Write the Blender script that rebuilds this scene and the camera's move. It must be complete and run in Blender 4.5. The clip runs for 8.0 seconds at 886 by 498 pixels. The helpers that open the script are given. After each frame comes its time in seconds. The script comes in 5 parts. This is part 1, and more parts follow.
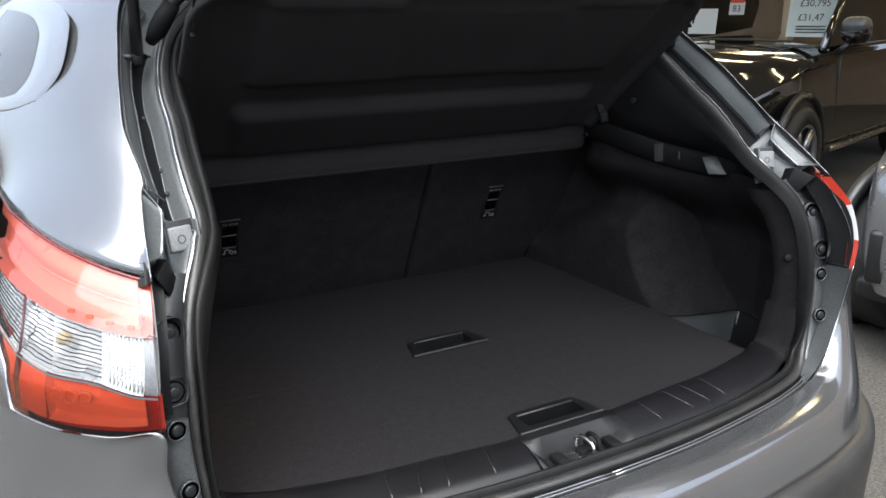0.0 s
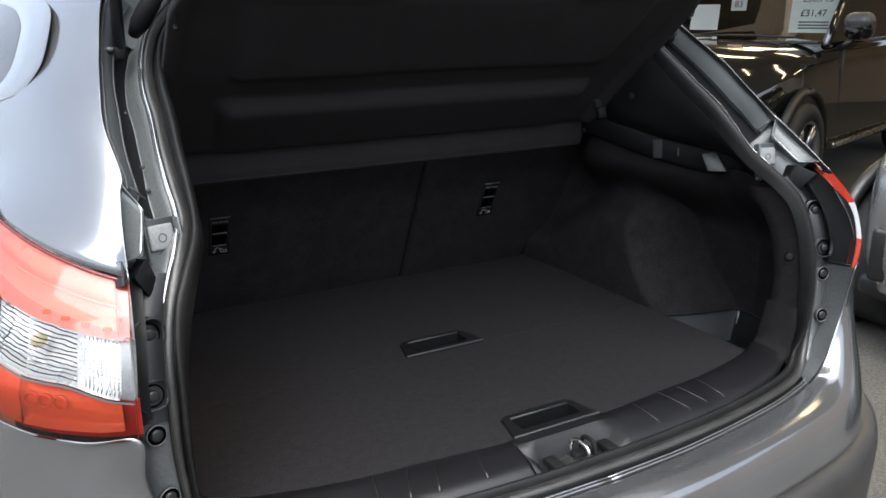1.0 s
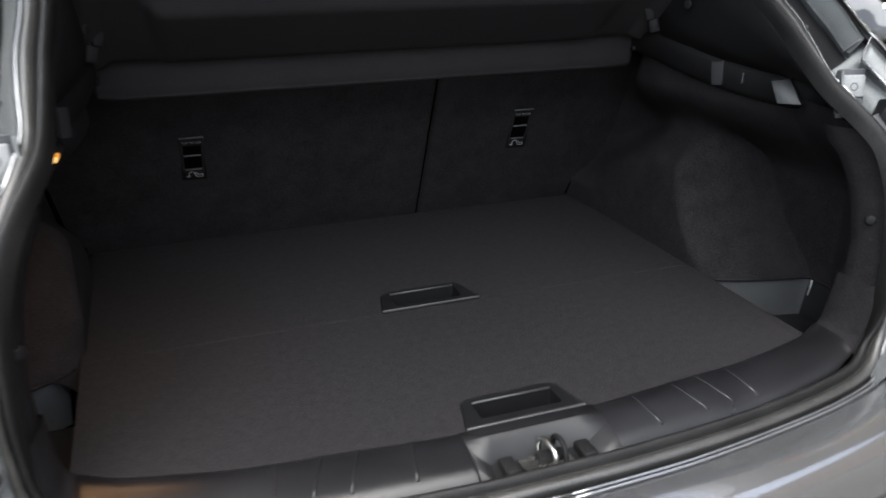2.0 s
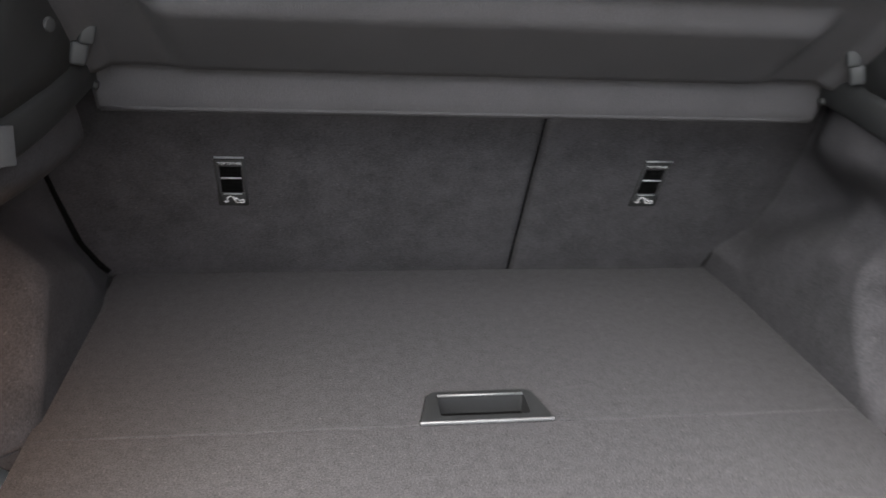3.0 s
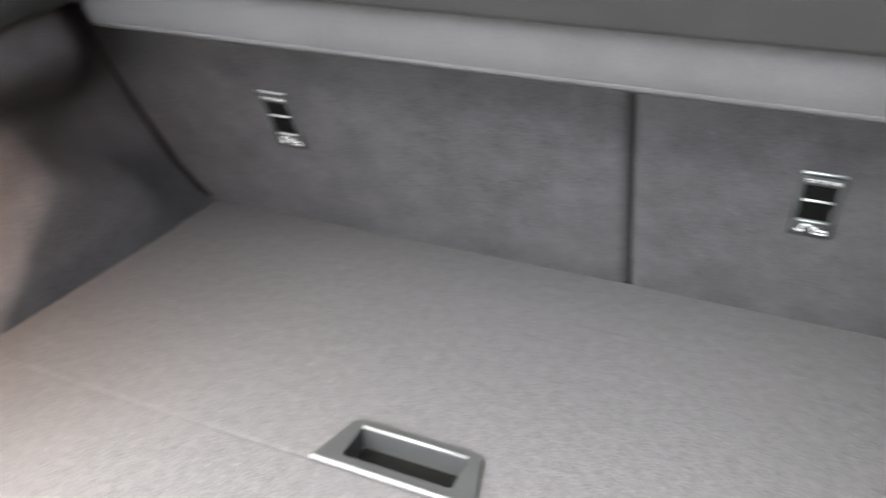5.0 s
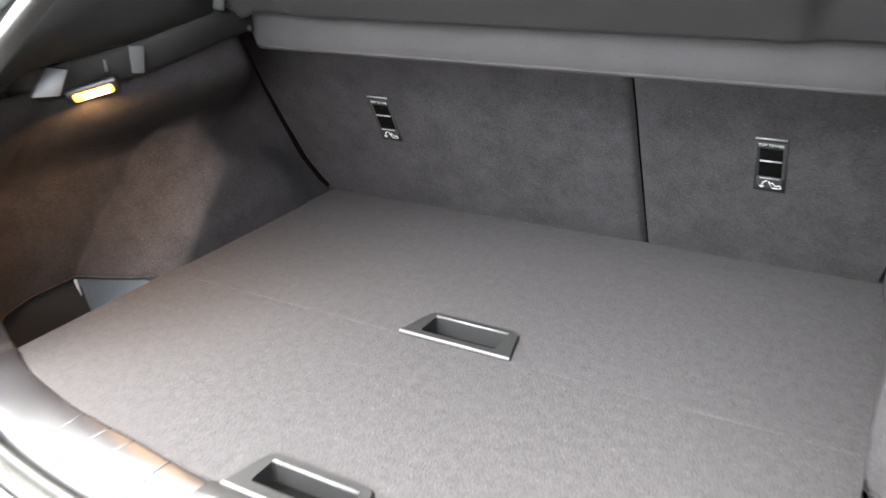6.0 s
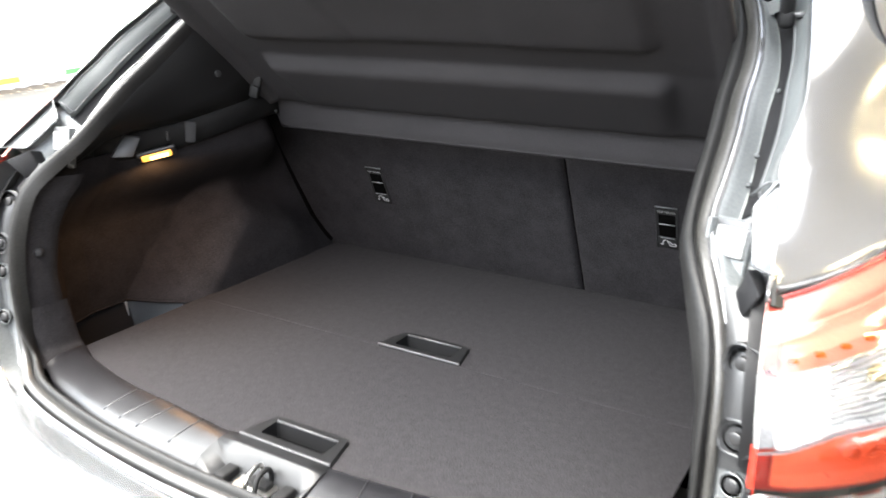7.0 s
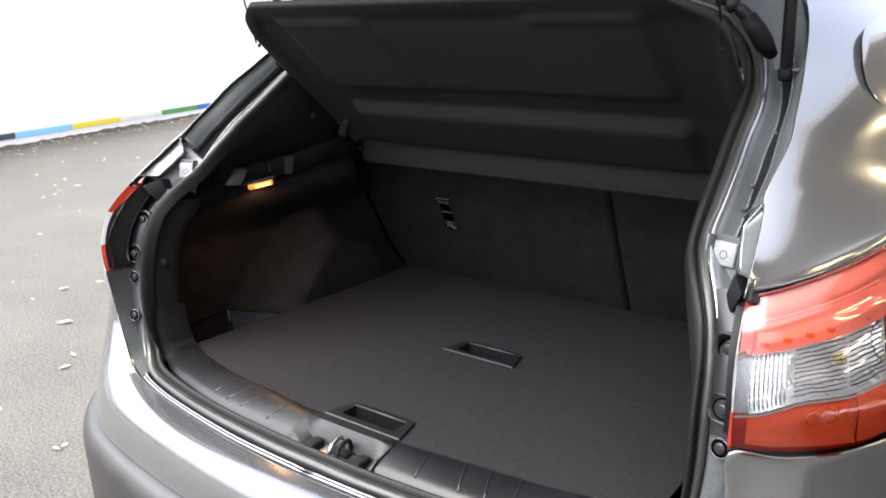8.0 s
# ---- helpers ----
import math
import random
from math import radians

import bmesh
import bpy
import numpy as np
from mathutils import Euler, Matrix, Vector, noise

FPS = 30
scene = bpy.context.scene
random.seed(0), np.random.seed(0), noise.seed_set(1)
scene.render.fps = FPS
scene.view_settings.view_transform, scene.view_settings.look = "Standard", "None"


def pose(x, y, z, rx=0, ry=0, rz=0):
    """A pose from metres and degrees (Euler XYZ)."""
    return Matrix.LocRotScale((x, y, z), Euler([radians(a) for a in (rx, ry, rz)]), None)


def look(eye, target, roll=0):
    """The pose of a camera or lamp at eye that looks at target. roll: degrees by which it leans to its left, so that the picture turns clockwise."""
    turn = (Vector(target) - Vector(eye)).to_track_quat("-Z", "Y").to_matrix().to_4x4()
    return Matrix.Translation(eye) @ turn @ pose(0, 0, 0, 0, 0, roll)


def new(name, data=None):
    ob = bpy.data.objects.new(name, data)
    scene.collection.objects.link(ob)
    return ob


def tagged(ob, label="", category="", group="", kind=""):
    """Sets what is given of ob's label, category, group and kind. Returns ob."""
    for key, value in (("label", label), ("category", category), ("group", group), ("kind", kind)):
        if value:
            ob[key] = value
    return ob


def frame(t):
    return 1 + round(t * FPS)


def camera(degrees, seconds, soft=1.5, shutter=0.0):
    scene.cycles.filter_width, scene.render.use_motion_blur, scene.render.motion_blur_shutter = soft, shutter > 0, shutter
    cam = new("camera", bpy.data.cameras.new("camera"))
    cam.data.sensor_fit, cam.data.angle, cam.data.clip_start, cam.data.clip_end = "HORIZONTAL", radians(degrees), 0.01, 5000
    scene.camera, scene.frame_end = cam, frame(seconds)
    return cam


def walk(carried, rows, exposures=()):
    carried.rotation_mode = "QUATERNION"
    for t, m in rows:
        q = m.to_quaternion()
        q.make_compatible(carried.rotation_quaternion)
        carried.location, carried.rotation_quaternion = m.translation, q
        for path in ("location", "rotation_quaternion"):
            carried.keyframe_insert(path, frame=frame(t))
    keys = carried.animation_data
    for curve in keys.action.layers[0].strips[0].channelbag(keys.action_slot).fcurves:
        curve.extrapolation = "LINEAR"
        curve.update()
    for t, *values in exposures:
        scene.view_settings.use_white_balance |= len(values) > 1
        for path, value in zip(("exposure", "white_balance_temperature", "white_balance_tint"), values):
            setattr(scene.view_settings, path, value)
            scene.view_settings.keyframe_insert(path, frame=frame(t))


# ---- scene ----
cam = camera(57.7, 8.0, shutter=0.5)
PATH = [
    (0, (-0.702, -0.698, 1.41), (0.233, 0.978, 0.849), -0.5),
    (0.5, (-0.696, -0.695, 1.409), (0.245, 0.981, 0.856), -0.9),
    (1, (-0.674, -0.679, 1.404), (0.256, 0.998, 0.835), -0.5),
    (1.2, (-0.652, -0.657, 1.392), (0.235, 1.039, 0.811), -0.2),
    (2.3, (-0.293, -0.449, 1.35), (0.275, 1.307, 0.578), 0.6),
    (2.5, (-0.271, -0.354, 1.37), (0.268, 1.413, 0.605), 2.0),
    (3, (-0.194, -0.245, 1.356), (0.105, 1.571, 0.572), 3.3),
    (3.5, (0.007, -0.185, 1.334), (-0.047, 1.673, 0.596), 1.8),
    (4, (0.13, -0.079, 1.327), (-0.008, 1.751, 0.532), -0.6),
    (4.5, (0.17, 0.046, 1.327), (-0.043, 1.821, 0.43), 2.7),
    (5, (0.248, 0.058, 1.318), (-0.444, 1.679, 0.373), 0.4),
    (5.2, (0.29, 0.028, 1.308), (-0.616, 1.59, 0.447), -0.1),
    (6.3, (0.487, -0.342, 1.362), (-0.441, 1.252, 0.59), -1.8),
    (6.5, (0.515, -0.389, 1.386), (-0.403, 1.231, 0.658), -0.4),
    (7, (0.666, -0.502, 1.387), (-0.314, 1.127, 0.766), 0.0),
    (7.5, (0.777, -0.626, 1.405), (-0.318, 0.936, 0.802), -0.3),
    (8, (0.802, -0.67, 1.412), (-0.345, 0.883, 0.887), -0.3),
]
walk(cam, [(t, look(eye, target, roll)) for t, eye, target, roll in PATH],
     exposures=[(0, 2.22, 6250, 6), (1.0, 2.13, 6250, 6), (1.2, 2.17, 6250, 6), (2.3, 2.95, 6500, 7), (2.5, 3.45, 6650, 9), (3.0, 4.85, 6700, 4), (3.5, 5.98, 6700, 0), (4.0, 6.30, 6700, 0), (5.0, 6.48, 6750, 1), (5.2, 6.40, 6750, 1), (6.3, 5.55, 6700, 3), (6.5, 5.25, 6700, 3), (7.0, 4.52, 6600, 5), (7.5, 3.5, 6550, 7), (8, 2.95, 6450, 9)])

# ---- world and light ----
world = bpy.data.worlds.new("overcast_sky")
scene.world = world
world.use_nodes = True
wn, wl = world.node_tree.nodes, world.node_tree.links
sky = wn.new("ShaderNodeTexSky")
sky.sky_type = "NISHITA"
sky.sun_disc = False
sky.sun_elevation, sky.sun_rotation = radians(72), radians(206)
sky.air_density, sky.dust_density, sky.ozone_density = 0.7, 6.0, 0.6
wn["Background"].inputs["Strength"].default_value = 0.13
haze = wn.new("ShaderNodeHueSaturation")
haze.inputs["Saturation"].default_value = 0.62
wl.new(sky.outputs["Color"], haze.inputs["Color"])
wl.new(haze.outputs["Color"], wn["Background"].inputs["Color"])
sun_data = bpy.data.lights.new("sun", "SUN")
sun_data.energy, sun_data.angle, sun_data.color = 1.32, radians(84), (0.975, 0.99, 1.0)
sun = new("sun", sun_data)
sun.matrix_world = look((-5.2, -5.0, 15), (0, 0, 0))


# ---- materials ----
def nodes_of(name):
    m = bpy.data.materials.new(name)
    m.use_nodes = True
    return m, m.node_tree.nodes, m.node_tree.links, m.node_tree.nodes["Principled BSDF"]


def surface(name, dark, light, rough=0.6, scale=40.0, fine=400.0, bump=0.1, metal=0.0, coat=0.0, spec=0.5, stretch=(1, 1, 1), blotch=0.35, lint=0.0):
    """A surface whose colour wanders between two tones at a coarse and a fine scale, with fine relief."""
    m, n, l, p = nodes_of(name)
    place = n.new("ShaderNodeTexCoord")
    turn = n.new("ShaderNodeMapping")
    turn.inputs["Scale"].default_value = stretch
    l.new(place.outputs["Object"], turn.inputs["Vector"])
    a, b = n.new("ShaderNodeTexNoise"), n.new("ShaderNodeTexNoise")
    for t, s, d in ((a, scale, 4), (b, fine, 4 if lint else 2)):
        t.inputs["Scale"].default_value, t.inputs["Detail"].default_value = s, d
        t.inputs["Roughness"].default_value = 0.7 if lint else 0.5
        l.new(turn.outputs["Vector"], t.inputs["Vector"])
    mixed = n.new("ShaderNodeMath")
    mixed.operation = "MULTIPLY_ADD"
    mixed.inputs[1].default_value = blotch
    l.new(a.outputs["Fac"], mixed.inputs[0])
    rest = n.new("ShaderNodeMath")
    rest.operation = "MULTIPLY"
    rest.inputs[1].default_value = 1 - blotch
    l.new(b.outputs["Fac"], rest.inputs[0])
    l.new(rest.outputs[0], mixed.inputs[2])
    ramp = n.new("ShaderNodeValToRGB")
    ramp.color_ramp.elements[0].position, ramp.color_ramp.elements[1].position = 0.36, 0.64
    ramp.color_ramp.elements[0].color, ramp.color_ramp.elements[1].color = (*dark, 1), (*light, 1)
    l.new(mixed.outputs[0], ramp.inputs["Fac"])
    l.new(ramp.outputs["Color"], p.inputs["Base Color"])
    if lint:
        # sparse pale fibres and dust
        c = n.new("ShaderNodeTexNoise")
        c.inputs["Scale"].default_value, c.inputs["Detail"].default_value = fine * 0.55, 1
        l.new(turn.outputs["Vector"], c.inputs["Vector"])
        pick, add = n.new("ShaderNodeMapRange"), n.new("ShaderNodeMixRGB")
        pick.inputs["From Min"].default_value, pick.inputs["From Max"].default_value = 0.70, 0.78
        pick.inputs["To Max"].default_value = lint
        add.inputs["Color2"].default_value = (0.11, 0.105, 0.10, 1)
        l.new(c.outputs["Fac"], pick.inputs["Value"])
        l.new(pick.outputs["Result"], add.inputs["Fac"])
        l.new(ramp.outputs["Color"], add.inputs["Color1"])
        l.new(add.outputs["Color"], p.inputs["Base Color"])
    rr = n.new("ShaderNodeMapRange")
    rr.inputs["To Min"].default_value, rr.inputs["To Max"].default_value = max(0.02, rough - 0.07), min(1, rough + 0.07)
    l.new(a.outputs["Fac"], rr.inputs["Value"])
    l.new(rr.outputs["Result"], p.inputs["Roughness"])
    p.inputs["Metallic"].default_value, p.inputs["Coat Weight"].default_value = metal, coat
    p.inputs["Specular IOR Level"].default_value = spec
    if bump:
        bp = n.new("ShaderNodeBump")
        bp.inputs["Strength"].default_value, bp.inputs["Distance"].default_value = bump, 0.002
        l.new(b.outputs["Fac"], bp.inputs["Height"])
        l.new(bp.outputs["Normal"], p.inputs["Normal"])
    return m


def lens(name, tint, gloss=0.04, ior=1.5):
    """A thin coloured plastic lens: light passes tinted, and the skin is glossy."""
    m, n, l, p = nodes_of(name)
    n.remove(p)
    clear, shine, mix, rim = n.new("ShaderNodeBsdfTransparent"), n.new("ShaderNodeBsdfGlossy"), n.new("ShaderNodeMixShader"), n.new("ShaderNodeFresnel")
    clear.inputs["Color"].default_value = (*tint, 1)
    shine.inputs["Roughness"].default_value = gloss
    rim.inputs["IOR"].default_value = ior
    l.new(rim.outputs[0], mix.inputs[0])
    l.new(clear.outputs[0], mix.inputs[1])
    l.new(shine.outputs[0], mix.inputs[2])
    l.new(mix.outputs[0], n["Material Output"].inputs["Surface"])
    return m


def glow(name, colour, strength):
    m, n, l, p = nodes_of(name)
    p.inputs["Base Color"].default_value = (*colour, 1)
    p.inputs["Emission Color"].default_value, p.inputs["Emission Strength"].default_value = (*colour, 1), strength
    return m


paint = surface("grey_metallic_paint", (0.185, 0.189, 0.196), (0.228, 0.232, 0.240), 0.17, 6, 1800, 0.0, 0.8, 1.0)
paint_inner = surface("grey_primer_paint", (0.105, 0.112, 0.114), (0.140, 0.148, 0.150), 0.42, 12, 300, 0.03, 0.4, 0.1)
carpet = surface("charcoal_boot_carpet", (0.0070, 0.0066, 0.0070), (0.0236, 0.0221, 0.0237), 0.95, 75, 420, 0.05, spec=0.06, blotch=0.27, lint=0.11)
carpet_side = surface("charcoal_side_carpet", (0.0058, 0.0054, 0.0058), (0.0198, 0.0184, 0.0199), 0.95, 24, 380, 0.06, spec=0.08, blotch=0.36, lint=0.10)
felt = surface("charcoal_shelf_felt", (0.0078, 0.0072, 0.0079), (0.0192, 0.0178, 0.0193), 0.75, 20, 600, 0.4, spec=0.25, blotch=0.3, lint=0.012)
plastic = surface("black_grained_plastic", (0.006, 0.006, 0.0065), (0.011, 0.011, 0.012), 0.42, 30, 1400, 0.12)
plastic_grey = surface("dark_grey_plastic", (0.007, 0.007, 0.0077), (0.012, 0.012, 0.013), 0.55, 30, 1400, 0.12, spec=0.14)
sill_plastic = surface("scuffed_sill_plastic", (0.0040, 0.0039, 0.0045), (0.0095, 0.0092, 0.0104), 0.30, 14, 900, 0.12, spec=0.34, blotch=0.5)
anchor_plastic = surface("matt_black_plastic", (.003, .003, .0032), (.006, .006, .0063), .75, 30, 900, .1, spec=.2)
latch_plastic = surface("satin_latch_plastic", (0.0075, 0.0075, 0.008), (0.012, 0.012, 0.0128), 0.42, 30, 1200, 0.1, spec=0.3)
flange_paint = surface("dull_flange_paint", (0.075, 0.079, 0.082), (0.105, 0.110, 0.113), 0.42, 12, 300, 0.03, 0.4, 0.1)
strip_grey = surface("grey_green_strip", (0.060, 0.065, 0.066), (0.082, 0.088, 0.090), 0.5, 20, 600, 0.05, spec=0.3)
plate_black = surface("black_mounting_plate", (0.0095, 0.0098, 0.0105), (0.0145, 0.0148, 0.016), 0.42, 30, 900, 0.1)
edge_grey = surface("pale_handle_edge", (0.026, 0.026, 0.027), (0.04, 0.04, 0.042), 0.45, 40, 900, 0.05)
plastic_mid = surface("clip_grey_plastic", (0.02, 0.0205, 0.022), (0.03, 0.031, 0.033), 0.4, 30, 900, 0.1)
plastic_pale = surface("mid_grey_plastic", (0.05, 0.052, 0.055), (0.07, 0.073, 0.077), 0.4, 30, 900, 0.1)
bumper_plastic = surface("unpainted_bumper_plastic", (0.014, 0.0135, 0.0135), (0.024, 0.023, 0.0225), 0.45, 18, 1500, 0.15)
# near-black colour that carries the deep shade of recesses, slots and gaps
shade_black = surface("recess_shade_black", (0.0004, 0.0004, 0.0004), (0.0006, 0.0006, 0.0006), 0.9, spec=0.03)
rubber = surface("black_seal_rubber", (0.005, 0.005, 0.005), (0.011, 0.0108, 0.0106), 0.5, 25, 300, 0.08, spec=0.2)
dark_primer = surface("dark_grey_primer", (0.030, 0.032, 0.033), (0.044, 0.046, 0.048), 0.6, 12, 300, 0.03, spec=0.3)
handle_black = surface("matt_black_handle", (0.0040, 0.0040, 0.0043), (0.0064, 0.0064, 0.0069), 0.62, 30, 900, 0.1, spec=0.12)
rubber_pale = surface("worn_seal_rubber", (0.015, 0.0146, 0.0138), (0.030, 0.0292, 0.0275), 0.36, 25, 300, 0.08)
steel = surface("worn_bright_steel", (0.45, 0.44, 0.42), (0.65, 0.64, 0.62), 0.28, 60, 500, 0.03, 1.0)
white_plastic = surface("white_pad_plastic", (0.18, 0.184, 0.184), (0.24, 0.244, 0.244), 0.45, 40, 300, 0.04)
white_print = surface("white_print", (0.12, 0.12, 0.12), (0.17, 0.17, 0.17), 0.6, 80, 400, 0.0)
chrome_reflector = surface("bright_lamp_reflector", (0.84, 0.84, 0.83), (0.93, 0.93, 0.92), 0.20, 40, 300, 0.0, 0.55)
ledge_chrome = surface("satin_lamp_ledge", (0.72, 0.72, 0.71), (0.80, 0.80, 0.79), 0.28, 40, 300, 0.0, 0.5)
red_plastic = surface("red_lens_edge", (0.42, 0.035, 0.02), (0.50, 0.05, 0.028), 0.2, 30, 300, 0.0, coat=0.6)
clear_plastic = surface("frosted_lens_edge", (0.50, 0.50, 0.50), (0.58, 0.58, 0.58), 0.2, 30, 300, 0.0, coat=0.6)
red_reflector = surface("pale_lamp_reflector", (0.74, 0.74, 0.74), (0.82, 0.82, 0.82), 0.3, 30, 300, 0.02, 0.2)
bulb_pale = surface("pale_amber_bulb", (0.40, 0.30, 0.16), (0.52, 0.42, 0.25), 0.12, 60, 300, 0.0)
red_border = surface("red_lens_border", (0.34, 0.030, 0.018), (0.42, 0.042, 0.026), 0.3, 30, 300, 0.0)
red_dark = surface("dark_red_lens_edge", (0.085, 0.008, 0.006), (0.12, 0.012, 0.009), 0.25, 30, 300, 0.0, coat=0.5)
edge_prism = surface("frosted_lens_margin", (0.16, 0.16, 0.165), (0.24, 0.24, 0.245), 0.3, 30, 300, 0.0)
amber = surface("amber_bulb_cap", (0.75, 0.3, 0.05), (0.85, 0.42, 0.08), 0.3, 60, 300, 0.0)
ledge_black = surface("dull_black_plastic", (.0018, .0018, .002), (.0032, .0032, .0034), .7, 30, 900, .1, spec=.2)
pivot_grey = surface("dull_pivot_plastic", (.007, .0072, .0078), (.011, .0113, .0122), .6, 30, 900, .1, spec=.2)
matt_grey = surface("matt_grey_plastic", (.014, .014, .015), (.020, .020, .0215), .7, 30, 900, .1, spec=.25)
lens_red = lens("red_lamp_lens", (0.97, 0.43, 0.36), 0.06, 1.8)
lens_low = lens("lower_red_lamp_lens", (0.97, 0.31, 0.18), 0.03, 1.6)
lens_clear = lens("clear_lamp_lens", (0.95, 0.955, 0.96))
flute_plastic = lens("moulded_lens_flute", (0.88, 0.885, 0.90), 0.10, 1.7)
window_glass = lens("car_window_glass", (0.35, 0.38, 0.38), 0.01)
suv_glass = lens("clear_car_glass", (0.94, 0.96, 0.97), 0.01)
window_dark = surface("dark_window_glass", (0.01, 0.011, 0.012), (0.014, 0.015, 0.016), 0.03, 5, 50, 0.0, spec=0.9)
window_tint = surface("tinted_window_pane", (0.016, 0.014, 0.012), (0.03, 0.026, 0.022), 0.02, 5, 50, 0.0, spec=0.9)
bright_trim = surface("satin_window_trim", (0.215, 0.217, 0.222), (0.255, 0.258, 0.263), 0.18, 8, 900, 0.0, 0.8, 1.0)
lamp_glow = glow("warm_boot_bulb", (1.0, 0.58, 0.20), 0.30)
lens_glow = glow("warm_lamp_lens", (1.0, 0.40, 0.06), 0.10)


# ---- mesh helpers ----
def part(name, bm, material, parent=None, label="", smooth=True):
    """Links a bmesh as one mesh object, under a thing or a part."""
    bmesh.ops.remove_doubles(bm, verts=bm.verts, dist=1e-6)
    bmesh.ops.recalc_face_normals(bm, faces=bm.faces)
    me = bpy.data.meshes.new(name)
    bm.to_mesh(me)
    bm.free()
    me.materials.append(material)
    for f in me.polygons:
        f.use_smooth = smooth
    ob = new(name, me)
    if parent is not None:
        ob.parent = parent
    if label:
        tagged(ob, label)
    return ob


def thick(ob, metres=0.002, offset=0.0):
    s = ob.modifiers.new("thickness", "SOLIDIFY")
    s.thickness, s.offset = metres, offset
    return ob


def sharp(ob, degrees=35):
    """Shades flat across edges sharper than this."""
    ob.data.set_sharp_from_angle(angle=radians(degrees))
    return ob


def thing(name, label, category, group="", kind="", at=(0, 0, 0)):
    ob = new(name)
    ob.location = at
    return tagged(ob, label, category, group, kind)


def spline(points, count):
    """A smooth line through the points, with that many points evenly along it."""
    p = np.array(points, float)
    if len(p) < 3:
        q = np.array([p[0] + (p[-1] - p[0]) * t for t in np.linspace(0, 1, 32)])
    else:
        e = np.vstack([2 * p[0] - p[1], p, 2 * p[-1] - p[-2]])
        q = []
        for i in range(1, len(e) - 2):
            a, b, c, d = e[i - 1 : i + 3]
            for t in np.linspace(0, 1, 16, endpoint=False):
                q.append(0.5 * (2 * b + (c - a) * t + (2 * a - 5 * b + 4 * c - d) * t * t + (3 * b - a - 3 * c + d) * t**3))
        q = np.array(q + [p[-1]])
    s = np.r_[0, np.cumsum(np.linalg.norm(np.diff(q, axis=0), axis=1))]
    u = np.linspace(0, s[-1], count)
    return np.stack([np.interp(u, s, q[:, k]) for k in range(q.shape[1])], 1)


def knots(points, per=6):
    """A smooth line through the points that keeps as many points between each two, so that paired lines stay paired."""
    p = np.array(points, float)
    e = np.vstack([2 * p[0] - p[1], p, 2 * p[-1] - p[-2]])
    q = []
    for i in range(1, len(e) - 2):
        a, b, c, d = e[i - 1 : i + 3]
        for t in np.linspace(0, 1, per, endpoint=False):
            q.append(0.5 * (2 * b + (c - a) * t + (2 * a - 5 * b + 4 * c - d) * t * t + (3 * b - a - 3 * c + d) * t**3))
    return np.array(q + [p[-1]])


def sheet(rows, bm=None, side=1, closed=False):
    """A grid of faces over rows of points; side -1 mirrors it across the car."""
    bm = bm or bmesh.new()
    grid = [[bm.verts.new((side * p[0], p[1], p[2])) for p in row] for row in rows]
    for a, b in zip(grid, grid[1:]):
        span = len(a) if closed else len(a) - 1
        for i in range(span):
            j = (i + 1) % len(a)
            bm.faces.new((a[i], a[j], b[j], b[i]))
    return bm


def loft(rows, per=5, side=1, along=5):
    """A smooth skin through rows of paired points."""
    fine = np.array([knots(r, along) for r in rows])
    return sheet(np.array([knots(fine[:, k], per) for k in range(fine.shape[1])]).transpose(1, 0, 2), None, side)


def ribbon(inner, outer, profile, side=1, up=(0, -1, 0.35)):
    """A moulding between two paired lines; profile: how far across, and how far proud towards up."""
    a, b = np.array(inner), np.array(outer)
    run = np.gradient(a, axis=0)
    n = np.cross(run, b - a)
    n /= np.linalg.norm(n, axis=1)[:, None] + 1e-9
    n *= np.sign(n @ np.array(up, float))[:, None]
    return sheet([a + (b - a) * np.reshape(u, (-1, 1)) + n * np.reshape(h, (-1, 1)) for u, h in profile], None, side)


def tube(points, radius, sides=8, bm=None, ends=True):
    bm = bm or bmesh.new()
    p = np.array(points, float)
    r = np.broadcast_to(np.array(radius, float), (len(p),))
    run = np.gradient(p, axis=0)
    run /= np.linalg.norm(run, axis=1)[:, None]
    ref = np.array([0, 0, 1.0]) if abs(run[0][2]) < 0.9 else np.array([1.0, 0, 0])
    rings = []
    for c, t, rr in zip(p, run, r):
        x = np.cross(ref, t)
        x /= np.linalg.norm(x)
        y = np.cross(t, x)
        rings.append([bm.verts.new(c + rr * (x * math.cos(k) + y * math.sin(k))) for k in np.linspace(0, 2 * math.pi, sides, endpoint=False)])
    for a, b in zip(rings, rings[1:]):
        for i in range(sides):
            bm.faces.new((a[i], a[(i + 1) % sides], b[(i + 1) % sides], b[i]))
    if ends:
        bm.faces.new(rings[0][::-1])
        bm.faces.new(rings[-1])
    return bm


def block(sx, sy, sz, bevel=0.003, m=None, steps=2, bm=None):
    """A box of those sizes about its middle, with rounded edges, laid by m."""
    own = bmesh.new()
    bmesh.ops.create_cube(own, size=1, matrix=Matrix.Diagonal((sx, sy, sz, 1)))
    if bevel:
        bmesh.ops.bevel(own, geom=own.edges[:], offset=bevel, segments=steps, affect="EDGES", profile=0.5)
    if m is not None:
        bmesh.ops.transform(own, matrix=m, verts=own.verts)
    if bm is None:
        return own
    me = bpy.data.meshes.new("t")
    own.to_mesh(me)
    own.free()
    bm.from_mesh(me)
    bpy.data.meshes.remove(me)
    return bm


